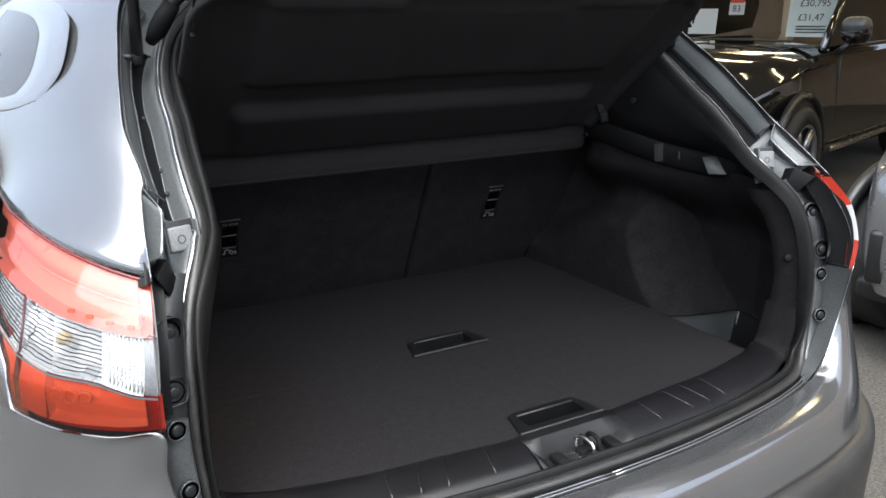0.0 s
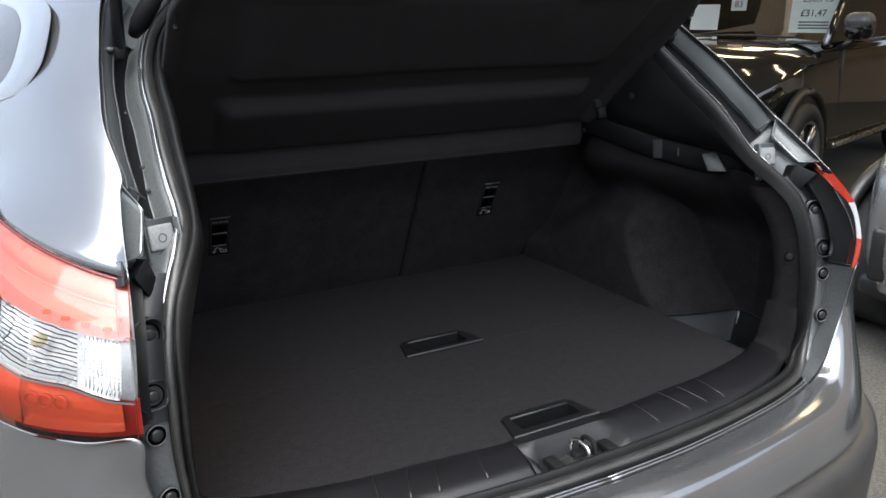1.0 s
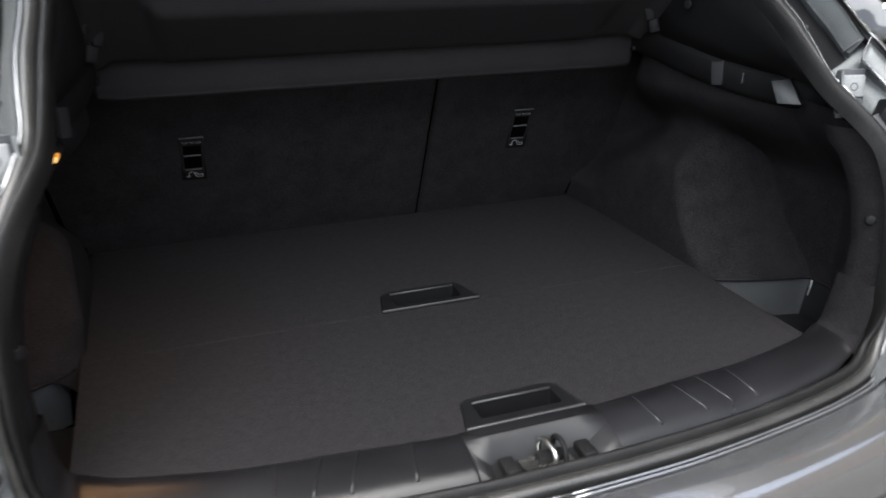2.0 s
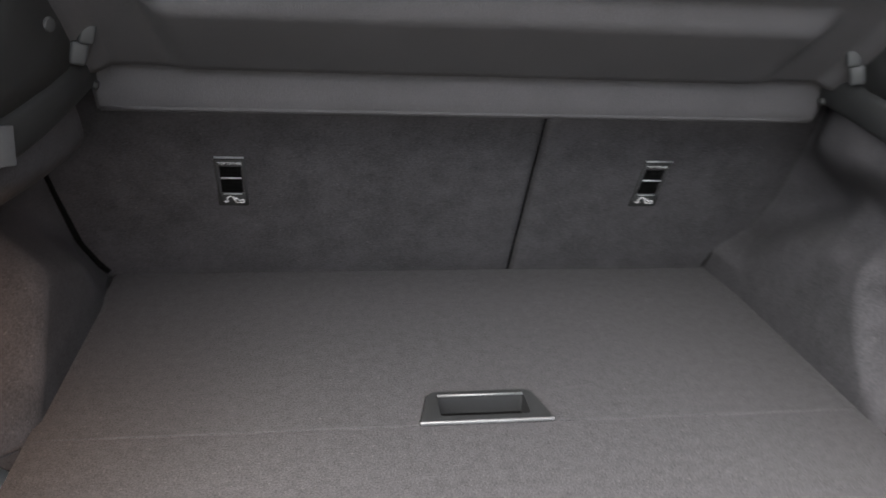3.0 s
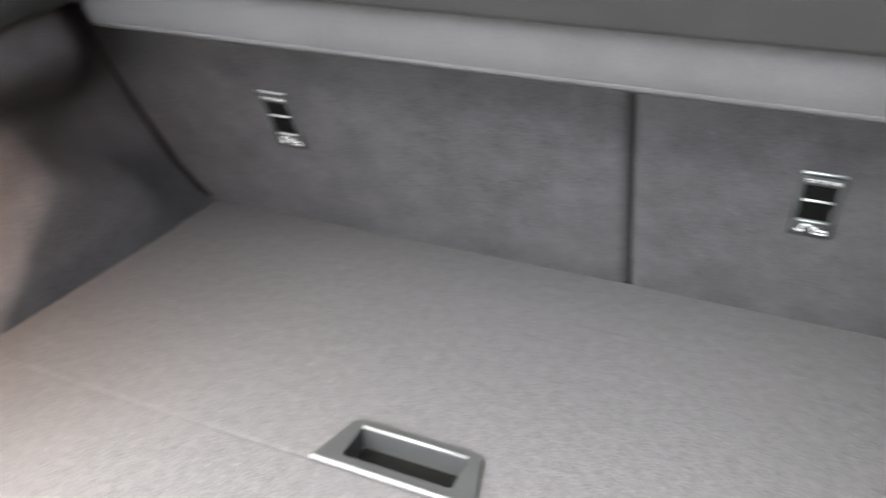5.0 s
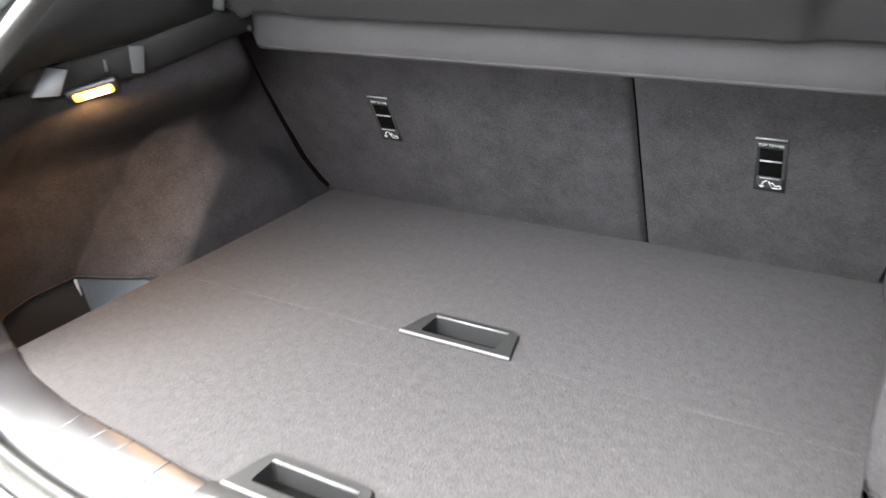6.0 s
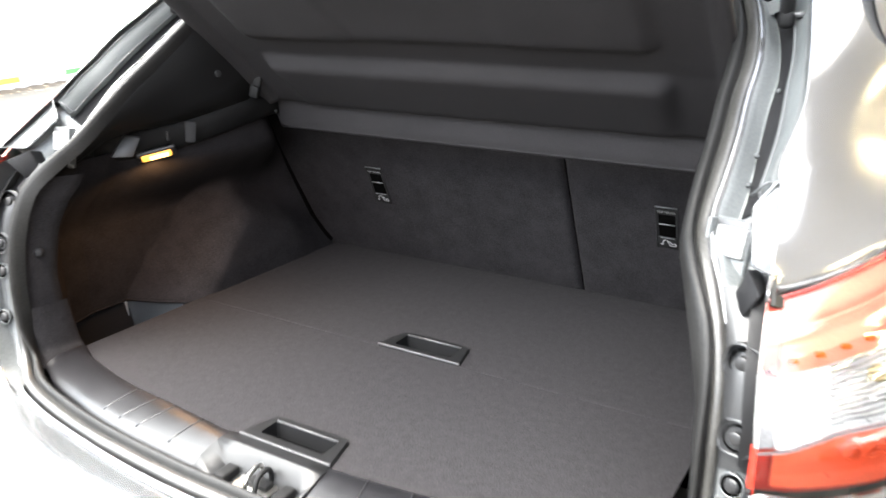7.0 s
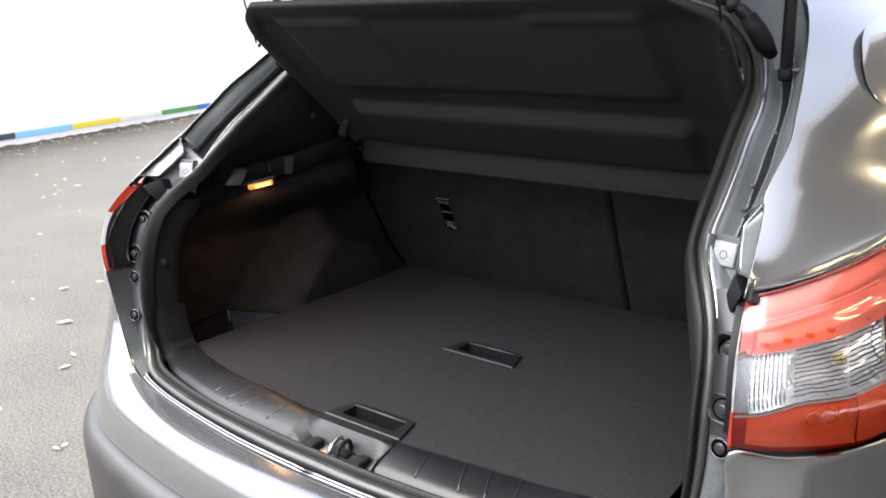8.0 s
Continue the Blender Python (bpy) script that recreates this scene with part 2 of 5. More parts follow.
def disc(radius, depth, m, sides=24, bevel=0.0015, bm=None):
    """A short round pin along its own z, with a rounded rim, laid by m."""
    bm = bm or bmesh.new()
    prof = [(0, depth), (radius - bevel, depth), (radius - 0.3 * bevel, depth - 0.3 * bevel), (radius, depth - bevel), (radius, 0)]
    rings = [[bm.verts.new(m @ Vector((r * math.cos(k), r * math.sin(k), h))) for k in np.linspace(0, 2 * math.pi, sides, endpoint=False)] for r, h in prof[1:]]
    for a, b in zip(rings, rings[1:]):
        for i in range(sides):
            bm.faces.new((a[i], a[(i + 1) % sides], b[(i + 1) % sides], b[i]))
    bm.faces.new(rings[0])
    return bm


def ring(outer, inner, depth, m, sides=28, bm=None):
    """A round washer or tyre-like ring along its own z."""
    bm = bm or bmesh.new()
    prof = [(inner, 0), (inner, depth * 0.8), (inner + (outer - inner) * 0.2, depth), (outer - (outer - inner) * 0.2, depth), (outer, depth * 0.8), (outer, 0)]
    rings = [[bm.verts.new(m @ Vector((r * math.cos(k), r * math.sin(k), h))) for k in np.linspace(0, 2 * math.pi, sides, endpoint=False)] for r, h in prof]
    for a, b in zip(rings, rings[1:] + rings[:1]):
        for i in range(sides):
            bm.faces.new((a[i], a[(i + 1) % sides], b[(i + 1) % sides], b[i]))
    return bm


def facing(at, normal, up=(0, 0, 1)):
    """A pose at that place whose z points along normal and whose y leans towards up."""
    z = Vector(normal).normalized()
    x = Vector(up).cross(z).normalized()
    return Matrix.Translation(at) @ Matrix((x, z.cross(x), z)).transposed().to_4x4()


def words(name, text, size, m, material, parent, label=""):
    """Printed words, flat on the surface given by m."""
    c = bpy.data.curves.new(name, "FONT")
    c.body, c.size, c.align_x, c.align_y = text, size, "CENTER", "CENTER"
    c.extrude = 0.0003
    c.materials.append(material)
    tmp = bpy.data.objects.new(name, c)
    me = bpy.data.meshes.new_from_object(tmp)
    bpy.data.objects.remove(tmp)
    ob = new(name, me)
    ob.matrix_world = m
    if parent is not None:
        ob.parent = parent
    if label:
        tagged(ob, label)
    return ob


# ---- ground ----
asphalt = surface("worn_grey_asphalt", (0.008, 0.0074, 0.0062), (0.078, 0.0725, 0.0618), 0.9, 1.6, 95, 1.0, blotch=0.22, lint=0.45)
bm = bmesh.new()
bmesh.ops.create_grid(bm, x_segments=8, y_segments=8, size=400)
ground = tagged(part("ground", bm, asphalt), "worn grey asphalt car park with scattered dry leaves", "ground", kind="structure")

# ---- white hoarding along the far edge of the car park ----
board_white = surface("white_painted_board", (0.8, 0.8, 0.8), (0.86, 0.86, 0.85), 0.5, 1.5, 60, 0.03)
post_timber = surface("dark_damp_timber", (0.05, 0.04, 0.03), (0.09, 0.075, 0.055), 0.8, 8, 90, 0.2)
hoarding = thing("site_hoarding", "tall white boarded hoarding with a coloured stripe along its foot", "hoarding", kind="structure")
H0, H1 = Vector((-7.6, -1.64, 0)), Vector((-12.74, 13.0, 0))
run = (H1 - H0).normalized()
wall_turn = math.atan2(run.y, run.x)
bays = int((H1 - H0).length / 1.22)
for k in range(bays):
    c = H0 + run * (1.22 * k + 0.61)
    part("panel", block(1.2195, 0.03, 2.36, 0.0008, Matrix.Translation((c.x, c.y, 1.205)) @ Matrix.Rotation(wall_turn, 4, "Z")), board_white, hoarding, smooth=False)
stripe_tones = [(0.05, 0.06, 0.08), (0.25, 0.55, 0.75), (0.80, 0.62, 0.06), (0.72, 0.70, 0.62), (0.10, 0.30, 0.09), (0.05, 0.15, 0.45)]
stripe_mats = [surface("stripe_paint", tuple(0.92 * v for v in c), c, 0.5, 3, 80, 0.02) for c in stripe_tones]
face = Vector((run.y, -run.x, 0))
STRIPE_AT, STRIPE_LONG = 5.345, 1.012
for k in range(-4, 9):
    c = H0 + run * (STRIPE_AT + STRIPE_LONG * (k + 0.5)) + face * 0.019
    part("stripe", block(STRIPE_LONG - 0.004, 0.006, 0.078, 0, Matrix.Translation((c.x, c.y, 0.145)) @ Matrix.Rotation(wall_turn, 4, "Z")), stripe_mats[k % 6], hoarding, smooth=False)
for k in range(0, bays + 1):
    c = H0 + run * (1.22 * k) - face * 0.06
    part("post", block(0.09, 0.09, 2.45, 0.004, Matrix.Translation((c.x, c.y, 1.22)) @ Matrix.Rotation(wall_turn, 4, "Z")), post_timber, hoarding, smooth=False)

# low soil and litter ridge along the boards' foot, darkened for the gap shadow
soil = surface("leaf_soil_gap_shadow", (0.012, 0.009, 0.006), (0.05, 0.038, 0.024), 0.95, 14, 160, 1.0, blotch=0.5, lint=0.3)
rng = random.Random(11)
mound = []
for k in range(150):
    c = H0 + run * (k * .1)
    swell = rng.uniform(.6, 1.4)
    mound.append([(c.x + face.x * d, c.y + face.y * d, h * swell) for d, h in ((-.02, .030), (.04, .034), (.09 * swell, .020), (.15 * swell, .007), (.20 * swell, .001))])
tagged(part("verge", sheet(mound), soil), "narrow ridge of brown soil and leaf litter, dark also for the gap shadow under the hoarding", "verge", kind="structure")

# ---- the grey car with its tailgate up ----
car = thing("hatchback_car", "dark grey metallic crossover car with its tailgate raised and boot open", "car")
FLOOR = 0.80

# Lines round the load opening, from the sill's middle up to the roof: half width, depth, height.
seal_in_low = [(0, .110, .785), (.10, .111, .785), (.25, .121, .785), (.38, .141, .785), (.47, .162, .79), (.512, .180, .812), (.526, .180, .848), (.528, .177, .883), (.529, .177, .928), (.527, .180, .978)]
seal_in_high = [(.525, .187, 1.018), (.521, .195, 1.05), (.513, .208, 1.083), (.501, .226, 1.106), (.486, .252, 1.129), (.474, .280, 1.151), (.468, .330, 1.190), (.465, .386, 1.231), (.460, .434, 1.265), (.457, .483, 1.299), (.451, .533, 1.335), (.429, .582, 1.373), (.392, .624, 1.405), (.337, .660, 1.436), (.18, .70, 1.468), (0, .71, 1.478)]
seal_out_low = [(0, .078, .780), (.10, .079, .780), (.25, .090, .780), (.38, .110, .780), (.485, .134, .786), (.53, .160, .815), (.545, .172, .848), (.548, .176, .883), (.551, .179, .930), (.550, .186, .982)]
seal_out_high = [(.548, .196, 1.022), (.543, .210, 1.052), (.535, .228, 1.082), (.522, .250, 1.112), (.507, .276, 1.140), (.497, .305, 1.163), (.498, .340, 1.194), (.497, .386, 1.232), (.492, .440, 1.268), (.491, .489, 1.302), (.480, .540, 1.340), (.456, .592, 1.380), (.420, .634, 1.413), (.362, .674, 1.447), (.19, .722, 1.488), (0, .735, 1.498)]
SI, SO = knots(seal_in_low + seal_in_high, 6), knots(seal_out_low + seal_out_high, 6)

# Weatherstrip: a hollow bulb on the inside, a ribbed carrier on the outside.
bulb = [(-.02, -.012), (0.0, .002), (.08, .009), (.2, .0125), (.32, .011), (.42, .004), (.46, .0), (.52, .002), (.62, .0045), (.70, .002), (.76, .003), (.88, .0045), (1.0, .001), (1.03, -.01)]
ring_in, ring_out = np.vstack([(SI * [-1, 1, 1])[::-1], SI[1:]]), np.vstack([(SO * [-1, 1, 1])[::-1], SO[1:]])
seal = part("weatherstrip", ribbon(ring_in, ring_out, bulb), rubber, car, "black rubber boot weatherstrip, dusty and scuffed")
part("seal_lip", ribbon(ring_in + (ring_out - ring_in) * 0.5, ring_in + (ring_out - ring_in) * 0.97, [(0, .0035), (.15, .0065), (.5, .0078), (.85, .0065), (1, .0035)]), rubber_pale, seal, "greyer outer rubber lip")

# Edge of the outer skin: beside the lamp and down to the bumper, then up the pillar.
edge_low = [(.472, .114, .784), (.525, .126, .808), (.572, .138, .868), (.586, .138, .912), (.589, .135, .945), (.589, .130, .977), (.588, .127, 1.024), (.584, .141, 1.076), (.580, .156, 1.10), (.574, .186, 1.129)]
edge_high = [(.569, .220, 1.157), (.564, .255, 1.182), (.559, .287, 1.206), (.551, .308, 1.222), (.555, .345, 1.249), (.557, .383, 1.272), (.551, .430, 1.309), (.538, .502, 1.356), (.515, .60, 1.425), (.47, .71, 1.49)]
flange_edge = [(.500, .150, .792), (.545, .166, .822), (.574, .174, .868), (.581, .178, .892), (.585, .182, .930), (.582, .184, .976), (.577, .189, 1.028), (.575, .201, 1.059), (.572, .228, 1.084), (.566, .262, 1.118)]

lamp_bits = {-1: [], 1: []}
for side in (-1, 1):
    # painted flange with plugs, and the black plate above it
    F = knots(flange_edge, 6)
    near = np.array([SO[np.argmin(np.abs(SO[:, 2] - max(p[2] - 0.004, .7805)) + 5 * (SO[:, 0] < .47))] for p in F])
    cut = int(np.argmin(np.abs(F[:, 2] - .966)))
    part("pillar_flange", ribbon(near[: cut + 1], F[: cut + 1], [(0, 0), (.1, .004), (.9, .004), (1, .0)], side), flange_paint, car, "dull grey painted pillar flange")
    plate = part("lamp_mounting_plate", ribbon(near[cut:], F[cut:], [(0, .002), (.08, .007), (.93, .007), (1, .002)], side), plate_black, car, "dark plastic lamp mounting plate")
    part("flange_bead", tube([(side * q[0], q[1] - .001, q[2]) for q in F], .0016, 6), plastic_pale, car, "thin pale edge of the flange")
    # return from the flange out to the lamp or the skin; the lens wraps a little way round onto it
    E = knots(edge_low, 6)
    wrap = np.interp(E[:, 2], [.97, 1.06, 1.09, 1.11, 1.129], [.13, .11, .16, .24, .30])[:, None]
    L = E + (F - E) * wrap
    side_wall = part("lamp_side_wall", sheet([F[cut:], 0.5 * (F + L)[cut:] + [.001, 0, 0], L[cut:]], None, side), plastic, car, "smooth black side of the lamp housing")
    for z0, z1, mat in ((.966, 1.024, red_plastic), (1.024, 1.084, clear_plastic), (1.084, 1.14, red_plastic)):
        k = [i for i in range(len(E)) if z0 - .002 <= E[i][2] <= z1 + .002]
        lens_edge = part("lens_edge", sheet([L[k], 0.5 * (L + E)[k] + [.0012, -.0015, 0], E[k] + [.0015, .0005, 0]], None, side), mat, car, "rounded edge of the lamp lens")
        lamp_bits[side].append(lens_edge)
    lamp_bits[side].append(side_wall)
    part("lamp_seam", tube([(side * q[0], q[1], q[2]) for q in (F[cut] + (E[cut] - F[cut]) * w + [-.002, -.001, .004] for w in (0, .3, .6, .85))], .0022, 6), plastic_grey, car)
    part("bumper_return", sheet([F[: cut + 1], 0.5 * (F + E)[: cut + 1], E[: cut + 1]], None, side), flange_paint, car)
    # plugs and bolts in the flange
    for k, (x, y, z) in enumerate([(.560, .206, 1.063), (.566, .184, .999), (.567, .177, .953), (.562, .165, .879)]):
        m = facing((side * x, y, z), (-side * .25, -1, .12))
        if k < 2:
            pad = part("bolt_pad", block(.034, .034, .0060, .012, m, 3), plate_black, plate, smooth=True)
            part("bolt", disc(.0068, .0092, m, bevel=.002), plastic, pad)
            # black ring for the shaded groove round the bolt
            part("recess_ring", ring(.0132, .0115, .0066, m), shade_black, pad)
        else:
            cup = part("plug_rim", ring(.0124, .0108, .0042, m @ Matrix.Translation((0, 0, -.0005))), flange_paint, car)
            part("plug", disc(.0074, .0052, m, bevel=.0025), plastic, cup, "black rubber plug")
            # black disc for the shade between plug and rim
            part("plug_gap", disc(.0109, .0030, m, bevel=.0005), shade_black, cup)

    # painted gutter up the pillar, a step deeper than the seal
    U = knots([(.574, .186, 1.129)] + edge_high, 6)
    rise = SO[:, 2] > 1.0
    G = np.stack([np.interp(U[:, 2] - .044, SO[rise][:, 2], SO[rise][:, k]) for k in range(3)], 1)
    step = int(np.argmin(np.abs(U[:, 2] - 1.214)))
    gutter = part("pillar_gutter", ribbon(G[5:], U[5:], [(-.02, -.004), (.0, .003), (.045, .004), (.075, .002), (.085, -.010), (.095, -.024), (.12, -.029), (.45, -.029), (.60, -.029), (.75, -.029), (.97, -.024), (1, -.004)], side), paint_inner, car, "grey painted gutter along the pillar")
    part("gutter_bead", ribbon(G, U, [(.0, .003), (.02, .0065), (.045, .0075), (.07, .005), (.085, .0)], side), paint, gutter, "bright rolled bead beside the seal")
    # folded plate low in the gutter: its free edge leaves the skin, runs along it and returns
    k = np.linspace(0, 1, step - 3)
    free = 1 - .38 * np.clip(np.minimum(k / .16, (1 - k) / .22), 0, 1)
    width = 1 - free
    part("folded_plate", ribbon(G[4 : step + 1], U[4 : step + 1], [(free - .02, -.030), (free - .012, -.006), (free, -.002), (free + .08 * width, -.004), (free + .5 * width, -.007), (free + .9 * width, -.008), (free + .96 * width, -.014)], side), paint_inner, gutter, "grey folded plate beside the skin")
    part("plate_edge", ribbon(G[4 : step + 1], U[4 : step + 1], [(free - .03, -.006), (free - .022, -.0015), (free, -.0005), (free + .018, -.0015), (free + .03, -.005)], side), paint, gutter, "bright rolled plate edge")
    # dark moulded strip above it, with a pale border all round
    top = len(U) - 4
    span = slice(step + 1, top)
    ease = .07 * np.clip(1 - np.arange(top - step - 1) / 3.0, 0, 1)
    cover = part("cover_strip", ribbon(G[span], U[span], [(.50 + ease, -.030), (.515 + ease, -.017), (.54 + ease, -.015), (.88, -.0055), (.905, -.006), (.915, -.018)], side), strip_grey, car, "dark moulded cover strip in the gutter")
    # darker layer on the channel floor, with its shade put into the colour
    part("strip_shadow_bed", ribbon(G[span], U[span], [(.10, -.0275), (.16, -.0262), (.46, -.0262), (.52, -.0275)], side), plastic_grey, cover, "dark bed beside the strip, coloured for the channel's shade")
    part("strip_border", ribbon(G[span], U[span], [(.50 + ease, -.018), (.508 + ease, -.0140), (.524 + ease, -.0132), (.538 + ease, -.0160)], side), plastic_pale, cover, "pale border of the strip")
    part("strip_border", ribbon(G[span], U[span], [(.868, -.0075), (.876, -.0042), (.888, -.0042), (.896, -.0075)], side), plastic_pale, cover)
    end = [G[step + 1] + (U[step + 1] - G[step + 1]) * u + np.array([0, -1, .6]) * h for u, h in ((.57, -.012), (.65, -.010), (.76, -.006), (.88, -.004))]
    part("strip_border", tube([(side * q[0], q[1], q[2]) for q in end], .0014, 6), plastic_pale, cover)
    part("shut_line_rubber", ribbon(G, U, [(.91, -.02), (.925, -.009), (.945, -.0055), (.965, -.007), (.98, -.0035), (.992, -.003), (1.0, -.008)], side), rubber, car, "black rubber strip along the shut line")
    # stop pad on a pressed bracket, and a rubber wedge that closes the gutter's foot
    m = facing((side * .5195, .2840, 1.1500), (-side * .30, -1, .22))
    bracket = part("tailgate_stop_bracket", block(.038, .066, .006, .0028, m @ Matrix.Translation((side * .001, -.010, -.004)), 3), paint_inner, car, "grey pressed bracket in the gutter")
    part("bracket_pocket", block(.035, .038, .0015, .0005, m @ Matrix.Translation((0, .003, -.0008))), plastic_mid, bracket)
    part("stop_pad", block(.031, .030, .006, .0026, m @ Matrix.Translation((side * .002, .000, .0015)), 3), white_plastic, bracket, "pale square pad with a dimple")
    inward = (m.inverted().to_3x3() @ Vector((-side, 0, 0))).normalized()
    part("bracket_lip", block(.0035, .058, .017, .0016, m @ Matrix.Translation((.0185 * (1 if inward.x > 0 else -1), -.008, .004)), 2), paint_inner, bracket, "folded lip of the bracket")
    part("pad_dimple", ring(.0055, .0040, .0006, m @ Matrix.Translation((side * .002, -.001, .0043))), plastic_pale, bracket)
    corner = [(.546, .240, 1.140), (.565, .208, 1.127), (.549, .228, 1.096), (.534, .247, 1.106)]
    deep = [(.554, .266, 1.134), (.567, .232, 1.124), (.560, .252, 1.098), (.545, .270, 1.100)]
    bm = bmesh.new()
    vs = [bm.verts.new((side * x, y, z)) for x, y, z in corner + deep]
    for q in ((0, 1, 2, 3), (0, 4, 5, 1), (1, 5, 6, 2), (2, 6, 7, 3), (3, 7, 4, 0), (4, 7, 6, 5)):
        bm.faces.new([vs[i] for i in q])
    bmesh.ops.bevel(bm, geom=bm.edges[:], offset=.0022, segments=2, affect="EDGES", profile=.5)
    sharp(part("corner_stop", bm, plastic_grey, car, "grey rubber wedge above the lamp"), 40)
    for y, z, h in ((.335, 1.196, .5), (.36, 1.222, .5), (.45, 1.28, .5)):
        part("stud", disc(.003, .004, facing((side * .519, y + .022, z - .005), (-side * .2, -1, h)), 12), dark_primer, car)

    # gas strut and its ball joint
    strut = part("gas_strut", tube([(side * .508, .530, 1.354), (side * .505, .525, 1.55), (side * .50, .50, 1.76)], .0085, 14), plastic, car, "black gas strut holding the tailgate up")
    part("ball_joint", block(.018, .022, .018, .006, facing((side * .508, .530, 1.351), (0, -1, .1))), handle_black, strut)
    part("joint_pin", tube([(side * .508, .532, 1.356), (side * .530, .532, 1.356)], .004, 10), plastic_mid, strut)
    # ribbed cable sleeve into the roof
    centre = spline([(side * .474, .51, 1.404), (side * .452, .50, 1.434), (side * .415, .49, 1.458), (side * .36, .46, 1.495), (side * .31, .40, 1.56)], 70)
    sleeve = part("cable_sleeve", tube(centre, .0092 + .0026 * np.sign(np.sin(np.arange(70) * 1.35)) * (np.arange(70) > 12), 14), rubber, car, "black ribbed rubber cable sleeve")
    part("sleeve_socket", tube([(side * .488, .53, 1.376), (side * .480, .514, 1.392), (side * .470, .508, 1.410), (side * .458, .502, 1.428)], [.008, .0135, .0135, .0115], 16), handle_black, sleeve)

    # painted header over the opening, up to the hinges
    inner = spline(SO[SO[:, 2] > 1.36], 36)
    outer = spline([(.525, .56, 1.397), (.500, .64, 1.450), (.45, .71, 1.492), (.34, .755, 1.522), (.2, .775, 1.538), (0, .785, 1.545)], 36)
    part("header_channel", ribbon(inner, outer, [(0, -.004), (.1, -.018), (.5, -.020), (.9, -.018), (1, 0)], side, (0, -.6, 1)), paint_inner, car, "grey painted header channel under the hinges")

# ---- lamps ----
plan = [(.589, .130), (.612, .142), (.640, .163), (.676, .198), (.708, .241), (.732, .285), (.752, .335), (.768, .40)]


def lamp_point(u, z, deep=0.0):
    """A place on the lamp's face: u along its plan, z its height, deep inwards."""
    at = u * (len(plan_line) - 1)
    k = min(len(plan_line) - 2, int(at))
    p = plan_line[k] + (plan_line[k + 1] - plan_line[k]) * (at - k)
    lean = max(0.0, z - 1.015)
    k = min(len(plan_line) - 2, max(1, int(at)))
    t = plan_line[k + 1] - plan_line[k - 1]
    t = t / np.linalg.norm(t)
    q = p - np.array([t[1], -t[0]]) * deep
    return (q[0] - .13 * lean * (1 + 2 * u), q[1] + 4.6 * lean * lean + .1 * lean, z)


plan_line = spline(plan, 61)
us = np.linspace(0, 1.1, 67)
def tops(xs, zs):
    return lambda u: float(np.interp(u, xs, zs))
lamp_top = tops([0, .15, .3, .52, .7, 1], [1.126, 1.135, 1.145, 1.158, 1.166, 1.172])
clear_top = tops([0, .12, .25, .42, .57, .78, 1], [1.076, 1.080, 1.086, 1.093, 1.101, 1.112, 1.125])
clear_low = tops([0, .08, .20, .25, .4, .57, .72, 1], [1.018, 1.021, 1.031, 1.033, 1.034, 1.044, 1.062, 1.09])
lamp_low = tops([0, .13, .28, .47, .575, .605, .633, .72, 1], [.976, .972, .970, .968, .972, .982, 1.028, 1.052, 1.085])


def band(low, high, deep, count=5, u0=0.0, u1=1.1, wave=None, along=us):
    rows = []
    for k in range(count):
        w = k / (count - 1)
        rows.append([lamp_point(u, low(u) + (high(u) - low(u)) * w, deep + (wave(u, w) if wave else 0)) for u in along if u0 <= u <= u1])
    return rows


fine_us = np.linspace(0, 1.1, 265)
between = lambda low, high, a: (lambda u: low(u) + (high(u) - low(u)) * a)


def bowl(u, w):
    """Depth of the middle reflector: a prism field by the boot, a ribbed bowl round the bulb, then plain ribs."""
    if u < .19:
        return .001 + .0035 * ((u * 62) % 1) + .001 * ((w * 16) % 1)
    if u < .60:
        e = max(0.0, 1 - ((u - .40) / .21) ** 2 - ((w - .52) / .62) ** 2)
        return .002 + .022 * math.sqrt(e) + .0038 * ((w * 9 + .35 * math.floor(u * 17)) % 1)
    return .004 + .0034 * ((w * 11) % 1)


